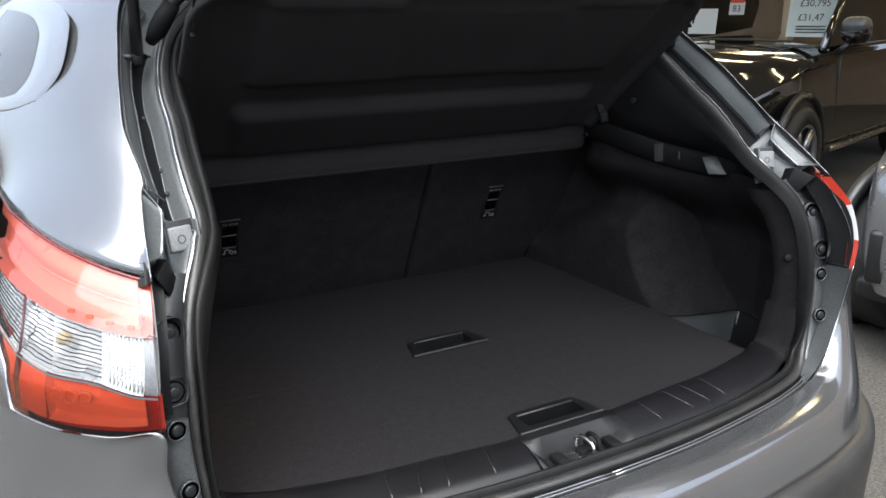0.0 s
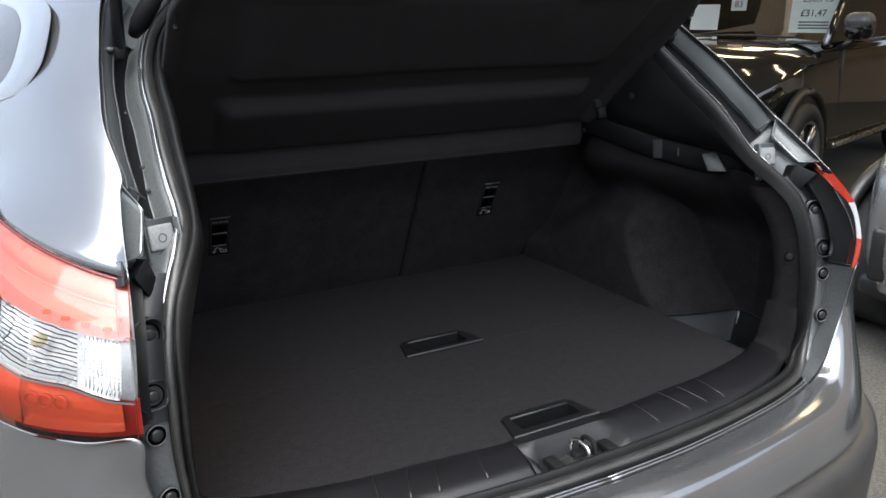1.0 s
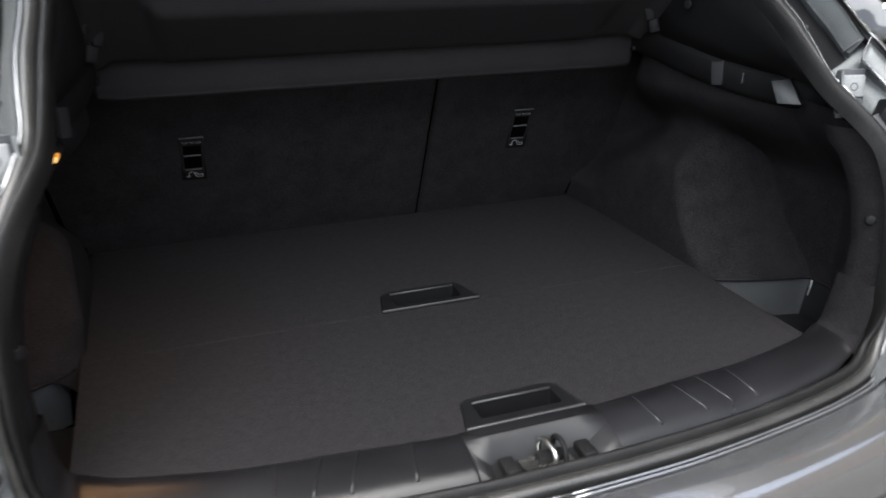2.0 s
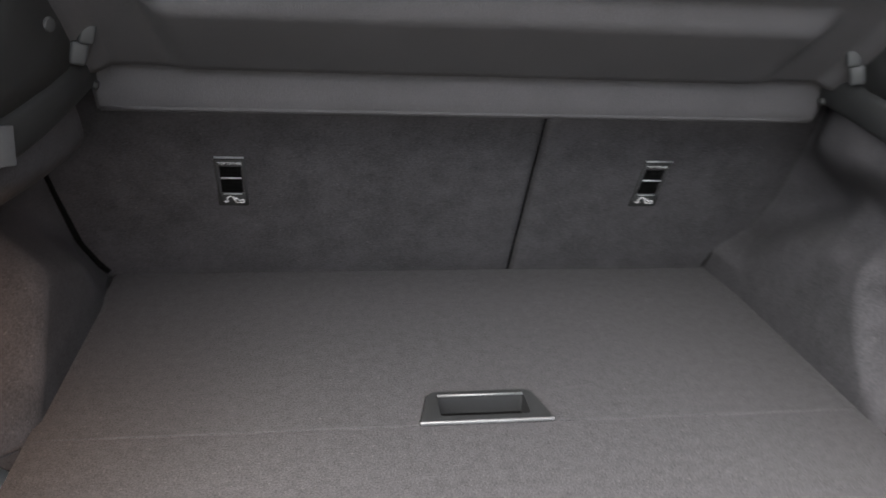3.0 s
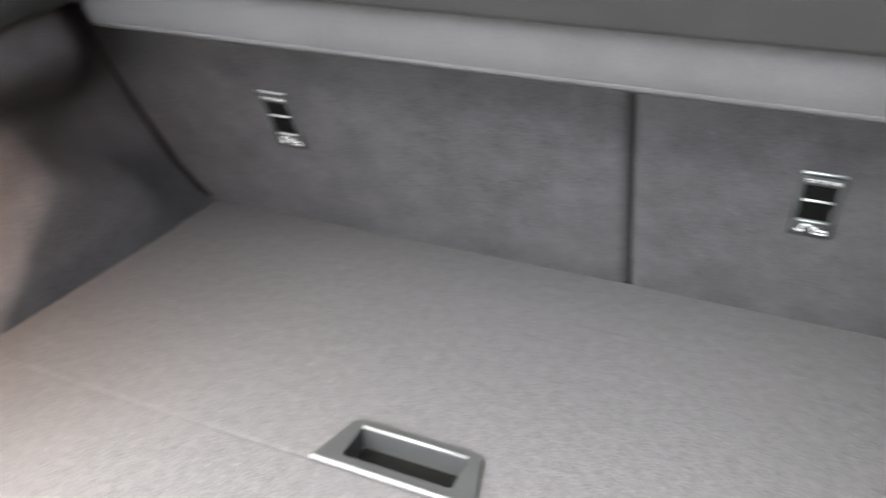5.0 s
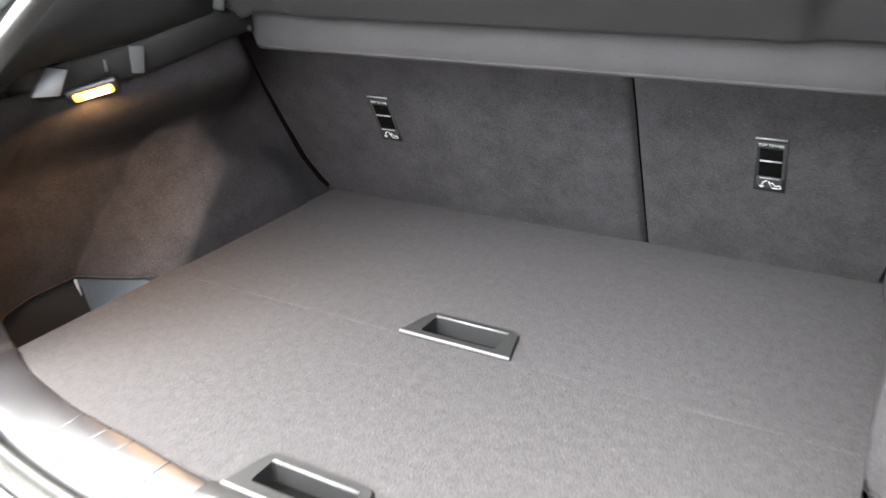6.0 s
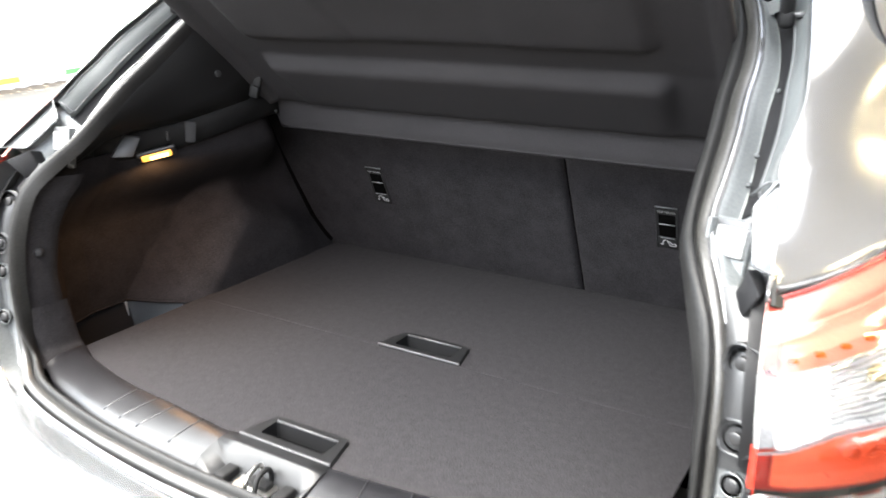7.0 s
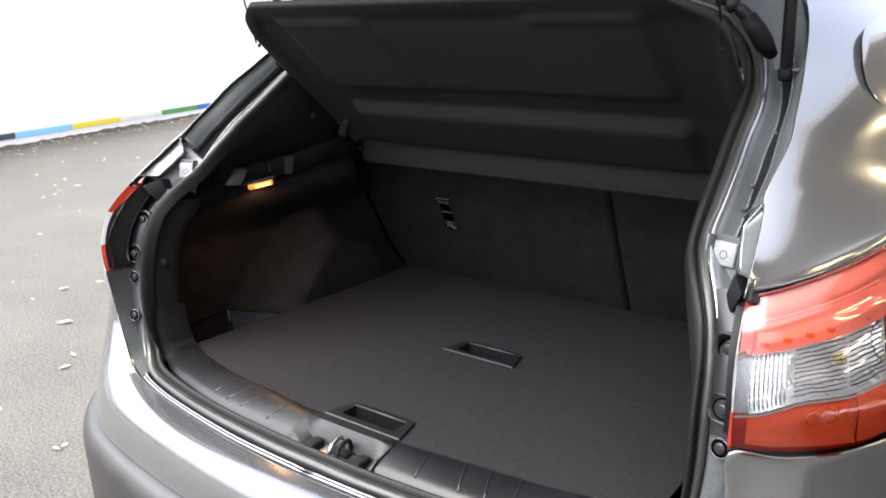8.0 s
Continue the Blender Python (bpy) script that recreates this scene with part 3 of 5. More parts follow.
for side in (-1, 1):
    lamp = part("tail_lamp", sheet(band(lamp_low, lamp_top, .045, 9), None, side), plastic, car, "red and clear rear lamp cluster wrapping the corner")
    for bit in lamp_bits[side]:
        bit.parent = lamp
    crown = lambda u, w: -.0025 * math.exp(-((w - .42) / .12) ** 2) + .006 * max(0, (w - .42) / .58) ** 1.6
    part("upper_red_lens", sheet(band(lambda u: clear_top(u) + .001, lamp_top, 0, 13, wave=crown), None, side), lens_red, lamp, "glossy red upper lens, rolled over along its top")
    part("clear_lens", sheet(band(lambda u: clear_low(u) + .001, lambda u: clear_top(u) - .001, 0, 9), None, side), lens_clear, lamp, "clear ribbed middle lens")
    part("lower_red_lens", sheet(band(lamp_low, lambda u: clear_low(u) - .001, 0, 9), None, side), lens_low, lamp, "glossy red lower lens")
    part("lens_rim", tube([(side * q[0], q[1], q[2]) for q in (lamp_point(u, lamp_top(u) + .0006, .005) for u in us)], .0022, 6), red_dark, lamp, "dark red rim along the top of the lens")
    # upper chamber: a pale light guide along the top, a deeper step with the bulbs below it
    part("upper_reflector", sheet(band(clear_top, lamp_top, .0, 15, wave=lambda u, w: .006 + .006 * min(1, u / .06) + .011 * min(1, max(0, (.60 - w) / .22)) * min(1, u / .08)), None, side), red_reflector, lamp, "pale reflector of the upper lamp")
    part("light_guide", tube([(side * q[0], q[1], q[2]) for q in (lamp_point(u, clear_top(u) + (lamp_top(u) - clear_top(u)) * .52, .008) for u in np.linspace(.05, .56, 30))], .0016, 6), red_reflector, lamp, "red light guide across the lamp")
    for u0, u1 in ((.045, .055),):
        part("chamber_wall", sheet(band(clear_top, lamp_top, .003, 5, u0=u0, u1=u1 + .02, along=fine_us, wave=lambda u, w, a=u0: .5 * abs(u - a)), None, side), red_plastic, lamp)
    # middle chamber
    part("middle_reflector", sheet(band(clear_low, clear_top, .008, 73, u0=.045, u1=.58, wave=bowl, along=fine_us), None, side), chrome_reflector, lamp, "silver reflector bowl with level ribs")
    part("outer_reflector", sheet(band(clear_low, clear_top, .008, 61, u0=.58, wave=bowl, along=fine_us), None, side), ledge_chrome, lamp, "ribbed outer cell of the clear lamp")
    part("reflector_ledge", sheet(band(lambda u: clear_low(u) + .001, lambda u: clear_low(u) + .010 + .006 * math.exp(-((u - .14) / .07) ** 2), .002, 5, u0=.05, u1=.66, wave=lambda u, w: .010 * w), None, side), ledge_chrome, lamp, "bright ledge below the bowl")
    part("reflector_shelf", sheet([[lamp_point(u, clear_top(u) + .0006, d) for u in us if u > .03] for d in (.001, .012, .028)], None, side), red_reflector, lamp)
    part("clear_edge", sheet(band(clear_low, clear_top, .007, 4, u1=.05), None, side), edge_prism, lamp, "frosted inner edge of the clear lens")
    part("divider", sheet(band(lambda u: clear_low(u) - .0012, lambda u: clear_low(u) + .0010, -.0006, 3), None, side), plastic_pale, lamp, "thin silver divider strip")
    part("lens_partition", tube([(side * q[0], q[1], q[2]) for q in (lamp_point(.575, clear_low(.575) + (clear_top(.575) - clear_low(.575)) * w, .003) for w in (0, .5, 1))], .0018, 6), red_dark, lamp)
    bulb_at = lamp_point(.40, clear_low(.40) + .030, .020)
    part("indicator_bulb", disc(.008, .012, facing((side * bulb_at[0], bulb_at[1], bulb_at[2]), (side * .55, -.8, .1)), 18, .006), bulb_pale, lamp, "pale amber indicator bulb")
    for k in range(12):
        w = (k + .6) / 12.4
        bm = bmesh.new()
        for j, (u0, u1) in enumerate(((.20, .395), (.405, .565), (.59, .98))):
            wave = lambda u: .008 * math.sin(u * 46 + 1.7 * k) + .004 * math.sin(u * 97 + k)
            tube([(side * q[0], q[1], q[2]) for q in (lamp_point(u, clear_low(u) + (clear_top(u) - clear_low(u)) * (w + wave(u)), .004) for u in np.linspace(u0, u1, 22))], .00075, 5, bm)
        part("lens_flute", bm, flute_plastic, lamp)
    for k in range(9):
        u = .055 + .014 * k
        part("lens_flute", tube([(side * q[0], q[1], q[2]) for q in (lamp_point(u, clear_low(u) + (clear_top(u) - clear_low(u)) * w, .004) for w in np.linspace(.04, .96, 5))], .0008, 5), flute_plastic, lamp)
    # lower chamber: a bright tray inside a dark border, then a small outer cell
    part("lower_backing", sheet(band(lamp_low, clear_low, .014, 7), None, side), red_border, lamp, "dark red border behind the lower lens")
    tray_low, tray_top = (lambda u: lamp_low(u) + .011), (lambda u: clear_low(u) - .003)
    part("lower_reflector", sheet(band(tray_low, tray_top, .0035, 17, u0=.045, u1=.43, along=fine_us, wave=lambda u, w: .009 * min(1, (u - .045) / .012, (.43 - u) / .012, w * 8, (1 - w) * 8) + .0012 * ((w * 7) % 1)), None, side), red_reflector, lamp, "pale tray of the lower lamp")
    part("lower_reflector", sheet(band(tray_low, tray_top, .0045, 9, u0=.436, u1=.575, along=fine_us, wave=lambda u, w: .003 * w), None, side), red_reflector, lamp)
    for k, u in enumerate((.27, .33, .39)):
        c = lamp_point(u, tray_low(u) + .030, .009)
        part("reflector_cup", ring(.0085, .0062, .004, facing((side * c[0], c[1], c[2]), (side * .55, -.85, .1)), 20), red_reflector, lamp)
    part("lower_reflector", sheet(band(lambda u: lamp_low(u) + .003, lambda u: clear_low(u) - .002, .004, 5, u0=.60, u1=.95), None, side), red_reflector, lamp)
    for k, u in enumerate((.09, .17, .25, .33)):
        c = lamp_point(u, clear_top(u) + .0065, .006)
        part("led_cap", block(.009, .005, .005, .0018, Matrix.Translation((side * c[0], c[1], c[2])) @ Matrix.Rotation(side * .6, 4, "Z")), amber, lamp, "amber bulb cap")

# painted wing between the outer end of each lamp and the bumper
for side in (-1, 1):
    reach = np.linspace(.585, 1.1, 28)
    upper = [lamp_point(u, lamp_low(u) - .0015, .001) for u in reach]
    lower = []
    for u in reach:
        x, y, _ = lamp_point(u, 1.0, .0)
        lower.append((x + .003, y - .001, float(np.interp(x, [.70, .742, .768], [.968, .985, 1.05]))))
    thick(part("rear_wing", sheet([upper, [tuple(.5 * (a + b) for a, b in zip(p, q)) for p, q in zip(upper, lower)], lower], None, side), paint, car, "grey painted wing below the lamp"), .002)

# ---- outer skin above the lamps, from the shut line round to the side window ----
crest = np.array([lamp_point(u, lamp_top(u) + .0025) for u in us])


def skin_x(y, z):
    """Half width of the car's side above the lamp, which swells out over the lamp as a shoulder."""
    d, up = y - .396, z - 1.278
    flat = lambda up: .582 + .41 * d - .22 * d * d - .525 * up - 1.5 * max(0, up) ** 2
    foot = float(np.interp(y, crest[:, 1], crest[:, 2]))
    swell = float(np.interp(y, crest[:, 1], crest[:, 0])) - flat(foot - 1.278)
    t = min(1.0, max(0.0, (z - foot) / .085))
    return flat(up) + swell * (1 - t) ** 2


skin_edge = knots([(.574, .186, 1.131), (.566, .245, 1.175), (.558, .290, 1.208), (.552, .31, 1.224), (.557, .383, 1.272), (.551, .430, 1.309), (.538, .502, 1.356), (.515, .60, 1.425), (.47, .71, 1.49)], 6)
away = [0, .0015, .003, .005, .008, .012, .017, .023, .03, .04, .052, .066, .082, .1, .125, .15, .18, .22, .26, .30, .35, .4, .45, .52, .6]
for side in (-1, 1):
    rows = []
    for k, (ex, ey, ez) in enumerate(skin_edge):
        v = k / (len(skin_edge) - 1)
        above = ez - float(np.interp(ey, crest[:, 1], crest[:, 2]))
        row = []
        for d in away:
            y = ey + d
            z = float(np.interp(y, crest[:, 1], crest[:, 2])) + above
            row.append((ex + (skin_x(y, z) - ex) * (1 - math.exp(-d / (.016 + .06 * v * v))), y, z))
        rows.append(row)
    bm = sheet(rows, None, side)
    inside = [v for v in bm.verts if not v.is_boundary]
    for _ in range(6):
        bmesh.ops.smooth_vert(bm, verts=inside, factor=.5, use_axis_x=True, use_axis_y=True, use_axis_z=True)
    thick(part("rear_quarter_panel", bm, paint, car, "glossy dark grey painted rear quarter"), .0016)
    # small fixed window behind the rear door
    outline = [(.585, 1.296), (.566, 1.320), (.568, 1.345), (.612, 1.384), (.67, 1.413), (.78, 1.435), (.92, 1.448), (1.04, 1.45), (1.05, 1.43), (1.05, 1.28), (1.04, 1.255), (.90, 1.258), (.75, 1.268), (.65, 1.279)]
    loop = knots(outline + outline[:1], 4)[:-1]
    glazing = [(.668, 1.302), (.654, 1.318), (.657, 1.338), (.69, 1.368), (.73, 1.390), (.81, 1.410), (.92, 1.420), (1.015, 1.422), (1.025, 1.41), (1.025, 1.30), (1.015, 1.282), (.91, 1.282), (.79, 1.287), (.71, 1.294)]
    glazing = knots(glazing + glazing[:1], 4)[:-1]
    on_skin = lambda f, proud: [(skin_x(y, z) + proud, y, z) for y, z in ((a + (c - a) * f, b + (d - b) * f) for (a, b), (c, d) in zip(loop, glazing))]
    surround = part("window_surround", sheet([on_skin(0, -.001), on_skin(.06, .0004), on_skin(.16, .0011), on_skin(.5, .0014), on_skin(.95, .0014), on_skin(1.03, -.0005)], None, side, True), bright_trim, car, "bright surround of the rear side window")
    cy, cz = .83, 1.352
    pane_rows = [[(skin_x(y, z) + .0008, y, z) for y, z in ((cy + (a - cy) * f, cz + (b - cz) * f) for a, b in glazing)] for f in (1, .75, .5, .25, .02)]
    part("pane", sheet(pane_rows, None, side, True), window_tint, surround, "dark tinted fixed pane")

# ---- rear bumper ----
bump_rows = [
    [(0, .061, .777), (.17, .068, .777), (.356, .092, .778), (.472, .114, .784), (.525, .126, .808), (.572, .138, .868), (.587, .138, .92), (.589, .130, .976), (.64, .163, .972), (.700, .230, .974), (.742, .31, .99), (.768, .40, 1.06)],
    [(0, .026, .7755), (.17, .032, .7755), (.356, .056, .7765), (.482, .083, .781), (.542, .103, .803), (.590, .130, .855), (.612, .147, .905), (.628, .157, .95), (.665, .188, .95), (.715, .250, .955), (.757, .33, .965), (.785, .42, 1.02)],
    [(0, .003, .766), (.17, .009, .766), (.356, .032, .766), (.48, .058, .768), (.555, .085, .778), (.612, .118, .80), (.648, .150, .83), (.672, .178, .85), (.705, .222, .86), (.745, .285, .87), (.78, .365, .88), (.803, .46, .92)],
    [(0, -.010, .738), (.17, -.004, .738), (.356, .018, .738), (.48, .043, .739), (.56, .071, .742), (.626, .111, .75), (.672, .152, .76), (.703, .19, .765), (.735, .24, .77), (.772, .31, .77), (.80, .395, .78), (.818, .49, .80)],
    [(0, -.016, .695), (.17, -.010, .695), (.356, .011, .695), (.48, .034, .695), (.567, .064, .695), (.636, .107, .695), (.684, .15, .695), (.716, .19, .695), (.748, .242, .695), (.783, .315, .695), (.81, .405, .695), (.826, .51, .70)],
]
both = lambda row: [(-a, y, z) for a, y, z in row[:0:-1]] + list(row)
thick(part("bumper_skin", loft([both(r) for r in bump_rows], 6, 1, 6), paint, car, "glossy grey painted rear bumper"), .002)
low = []
for out, z in ((-.004, .694), (.014, .690), (.026, .676), (.030, .655), (.028, .60), (.02, .50), (-.02, .38), (-.08, .30)):
    low.append([(a + out * min(1, (a / .7) ** 3), y - out * max(0.15, 1 - (a / .85) ** 3), z) for a, y, _ in bump_rows[4]])
thick(part("lower_bumper", loft([both(r) for r in low], 4, 1, 6), bumper_plastic, car, "unpainted dark plastic lower bumper"), .003)
for side in (-1, 1):
    # folded lip between the weatherstrip and the bumper
    inner = knots([(0, .078, .776), (.17, .084, .776), (.356, .106, .777), (.46, .127, .781), (.50, .14, .79)], 8)
    outer = knots([(0, .060, .777), (.17, .067, .777), (.356, .091, .778), (.45, .109, .782), (.475, .115, .785)], 8)
    part("sill_gutter", ribbon(inner, outer, [(0, -.010), (.18, -.016), (.32, -.014), (.38, -.002), (.46, .002), (.54, .001), (.58, -.007), (.68, -.008), (.73, -.001), (.82, .002), (.92, .002), (1.0, .0)], side, (0, -.3, 1)), rubber, car, "dark drip gutter along the sill")
    for u, h in ((.46, .0022), (.86, .0022)):
        part("lip_bead", tube([(side * q[0], q[1], q[2] + h) for q in inner + (outer - inner) * u], .0021, 8), paint, car, "thin bright painted lip")

# ---- boot sill trim with its latch well ----
edge_floor = knots([(0, .184, .800), (.10, .185, .800), (.22, .197, .800), (.32, .206, .800), (.40, .222, .800), (.46, .238, .800), (.494, .254, .801), (.506, .257, .803), (.514, .258, .807)], 8)
edge_seal = np.vstack([knots([(0, .113, .788), (.10, .114, .788)], 8)[:-1], knots([(.10, .114, .788), (.25, .124, .788), (.33, .134, .788), (.39, .147, .789), (.455, .163, .791), (.490, .178, .798), (.504, .184, .803), (.514, .190, .807)], 8)])
for side in (-1, 1):
    keep = np.arange(len(edge_floor)) > 6
    trim = part("sill_trim", ribbon(edge_floor[keep], edge_seal[keep], [(-.02, -.006), (.0, .003), (.05, .0055), (.3, .006), (.7, .004), (.9, -.001), (1.0, -.008)], side, (-.5, -.5, 1)), sill_plastic, car, "dark grey moulded sill trim, scuffed")
    for x in (.15, .20, .25, .30):
        k = int(np.argmin(np.abs(edge_floor[:, 0] - x)))
        a, b = edge_floor[k] * [side, 1, 1], edge_seal[k] * [side, 1, 1]
        part("trim_rib", tube([a + (b - a) * t + np.array([0, 0, h]) for t, h in ((.03, .0030), (.1, .0040), (.3, .0045), (.6, .0034), (.8, .0010))], .0026, 8), sill_plastic, trim)
for side in (-1, 1):
    up_floor = knots([(.504, .257, .8025), (.516, .259, .812), (.522, .257, .84), (.526, .252, .89)], 6)
    up_seal = knots([(.504, .185, .803), (.519, .188, .818), (.525, .184, .845), (.529, .181, .89)], 6)
    part("corner_lining", ribbon(up_floor, up_seal, [(-.02, -.006), (.0, .002), (.05, .0045), (.3, .005), (.7, .003), (.9, -.001), (1.0, -.008)], side, (-.8, -.5, .6)), carpet_side, car, "carpeted lining of the lower boot corner")
latch_trim = part("latch_surround", sheet([[(x * s, y, z) for x, y, z in [(-.088, .186, .803), (-.05, .187, .803), (0, .187, .803), (.05, .187, .803), (.088, .186, .803)]] for s in (1,)] + [
    [(-.088, .165, .8055), (-.055, .166, .8055), (0, .166, .8055), (.055, .166, .8055), (.088, .165, .8055)],
    [(-.088, .158, .8045), (-.058, .157, .797), (0, .157, .797), (.058, .157, .797), (.088, .158, .8045)],
    [(-.088, .148, .802), (-.062, .147, .778), (0, .147, .776), (.062, .147, .778), (.088, .148, .802)],
    [(-.088, .128, .798), (-.066, .126, .775), (0, .125, .773), (.066, .126, .775), (.088, .128, .798)],
    [(-.088, .113, .788), (-.07, .110, .774), (0, .110, .772), (.07, .110, .774), (.088, .113, .788)]]), latch_plastic, car, "moulded latch well in the sill trim")
sharp(thick(latch_trim, .002, -1), 28)
part("striker_plate", block(.062, .026, .002, .0005, Matrix.Translation((.002, .133, .7775))), steel, latch_trim, "bare steel striker plate")
for x in (-.046, .052):
    part("latch_cheek", block(.018, .030, .016, .003, Matrix.Translation((x, .132, .779))), anchor_plastic, latch_trim)
part("striker_base", block(.034, .016, .010, .002, Matrix.Translation((.008, .136, .781))), anchor_plastic, latch_trim)
part("striker_loop", tube(spline([(.000, .152, .776), (.000, .150, .796), (.002, .142, .802), (.003, .130, .801), (.004, .118, .796), (.004, .112, .776)], 20), .0030, 10), steel, latch_trim, "bright worn steel striker loop")
part("striker_guard", tube(spline([(.016, .15, .778), (.017, .146, .800), (.018, .125, .801), (.018, .114, .778)], 14), .0034, 8), anchor_plastic, latch_trim)

# ---- boards of the boot floor ----
LEFT, RIGHT = -.512, .4755


def tray(parent, x, y, wide, long, hole_y0, hole_y1):
    """A lift handle let into a board: a rounded frame round a deep slot."""
    z = FLOOR + .0005
    def loop(x0, x1, x2, x3, y0, y1, h):
        out = []
        for cx, cy, a0 in ((x1 - .014, y1 - .014, 0), (x0 + .014, y1 - .014, 90), (x2 + .003, y0 + .003, 180), (x3 - .003, y0 + .003, 270)):
            r = .014 if cy > (y0 + y1) / 2 else .003
            out += [(cx + r * math.cos(radians(a0 + d)), cy + r * math.sin(radians(a0 + d)), h) for d in (0, 22, 45, 67, 90)]
        return out
    x0, x1 = x - wide / 2, x + wide / 2
    hx0, hx1 = x - .0545, x + .0545
    outer = loop(x0 + .012, x1 - .012, x0, x1, y, y + long, z)
    proud = [(px + (x - px) * .03, py + (y + long * .45 - py) * .05, z + .004) for px, py, _ in outer]
    hole = []
    for cx, cy, a0 in ((hx1, hole_y1, 0), (hx0, hole_y1, 90), (hx0, hole_y0, 180), (hx1, hole_y0, 270)):
        sx, sy = (-1 if cx > x else 1), (-1 if cy > (hole_y0 + hole_y1) / 2 else 1)
        hole += [(cx + sx * .004 + .004 * math.cos(radians(a0 + d)), cy + sy * .004 + .004 * math.sin(radians(a0 + d)), z + .0035) for d in (0, 22, 45, 67, 90)]
    deep = [(px, py, z - .030) for px, py, _ in hole]
    floor_pts = [(x + (px - x) * .5, (hole_y0 + hole_y1) / 2 + (py - (hole_y0 + hole_y1) / 2) * .5, z - .032) for px, py, _ in hole]
    handle = sharp(part("lift_handle", sheet([outer, proud, hole, [(px, py, h - .003) for px, py, h in hole]], closed=True), handle_black, parent, "black plastic lift handle set into the board"), 30)
    well = sheet([[(px, py, h - .003) for px, py, h in hole], deep, floor_pts], closed=True)
    pit = bmesh.new()
    pit.faces.new([pit.verts.new((x + (px - x) * 1.01, (hole_y0 + hole_y1) / 2 + (py - (hole_y0 + hole_y1) / 2) * 1.01, z - .022)) for px, py, _ in hole])
    part("finger_slot", well, handle_black, handle, "deep black finger slot", smooth=False)
    # black plane that puts the shade into the bottom of the finger slot
    part("slot_floor", pit, shade_black, handle, smooth=False)
    part("slot_edge", tube([(hx0 + .001, hole_y1, z + .0042), (hx1 - .001, hole_y1, z + .0042)], .0016, 6), edge_grey, handle)
    part("front_edge", block(wide - .002, .0035, .0035, .001, Matrix.Translation((x, y + .0012, z + .0028))), edge_grey, handle, "pale front edge")
    return handle


def board(name, near, far, label, hole):
    """A carpeted board between two lines across the boot, with openings left for its handles."""
    top = thing(name, label, "boot floor", group="boot floor boards")
    bm = bmesh.new()
    hx0, hx1, ht0, ht1 = hole
    xs = sorted(set(np.round(np.linspace(LEFT, RIGHT, 61), 4)) | {hx0, hx1})
    ts = sorted({0, .006, ht0, ht1, .12, .25, .4, .55, .7, .85, .994, 1})
    vs = [[bm.verts.new((x, near(x) + (far(x) - near(x)) * t, FLOOR - (.0008 if t in (0, 1) or x in (xs[0], xs[-1]) else 0))) for t in ts] for x in xs]
    for i in range(len(xs) - 1):
        for k in range(len(ts) - 1):
            if not (hx0 <= xs[i] < hx1 and ht0 <= ts[k] < ht1):
                bm.faces.new((vs[i][k], vs[i + 1][k], vs[i + 1][k + 1], vs[i][k + 1]))
    ob = part("carpet", bm, carpet, top, smooth=False)
    thick(ob, .004, 1 if ob.data.polygons[0].normal.z < 0 else -1)
    return top


rear_edge = lambda x: float(np.interp(abs(x), edge_floor[:, 0], edge_floor[:, 1])) + .002
rear_board = board("boot_floor_board", rear_edge, lambda x: .5238, "charcoal carpeted boot floor board behind the sill", (-.064, .070, .03, .175))
front_board = board("boot_floor_board", lambda x: .5241, lambda x: .958, "charcoal carpeted boot floor board against the rear seat", (-.068, .065, .012, .135))
tray(front_board, -.0015, .524, .163, .066, .537, .578)
tray(rear_board, .003, .1875, .160, .064, .203, .237)

# ---- rear seat back ----
LEAN = .47
def seat_y(z):
    return .957 - LEAN * (z - FLOOR)
SPLIT = .119
def seat_back(name, x0, x1, label):
    """One part of the folding seat back: a padded slab, carpeted behind, with rounded edges."""
    rows = []
    xs = np.r_[x0, x0 + .004, x0 + .010, np.linspace(x0 + .02, x1 - .02, 19), x1 - .010, x1 - .004, x1]
    edge = [.012, .003, .0] + [0] * 19 + [.0, .003, .012]
    for z, inset in ((.762, .03), (.770, .012), (.785, .003), (.80, 0), (.84, 0), (.90, 0), (.97, 0), (1.04, 0), (1.12, 0), (1.19, 0), (1.222, .003), (1.234, .012), (1.238, .03), (1.238, .08), (.762, .08)):
        rows.append([(x, seat_y(z) + inset + d - .004 * math.sin(math.pi * k / 24), z) for k, (x, d) in enumerate(zip(xs, edge))])
    return part(name, sheet(rows), carpet_side, car, label)
wide = seat_back("seat_back", -.625, SPLIT - .0012, "wide section of the charcoal carpeted rear seat back")
narrow = seat_back("seat_back", SPLIT + .0012, .625, "narrow section of the charcoal carpeted rear seat back")
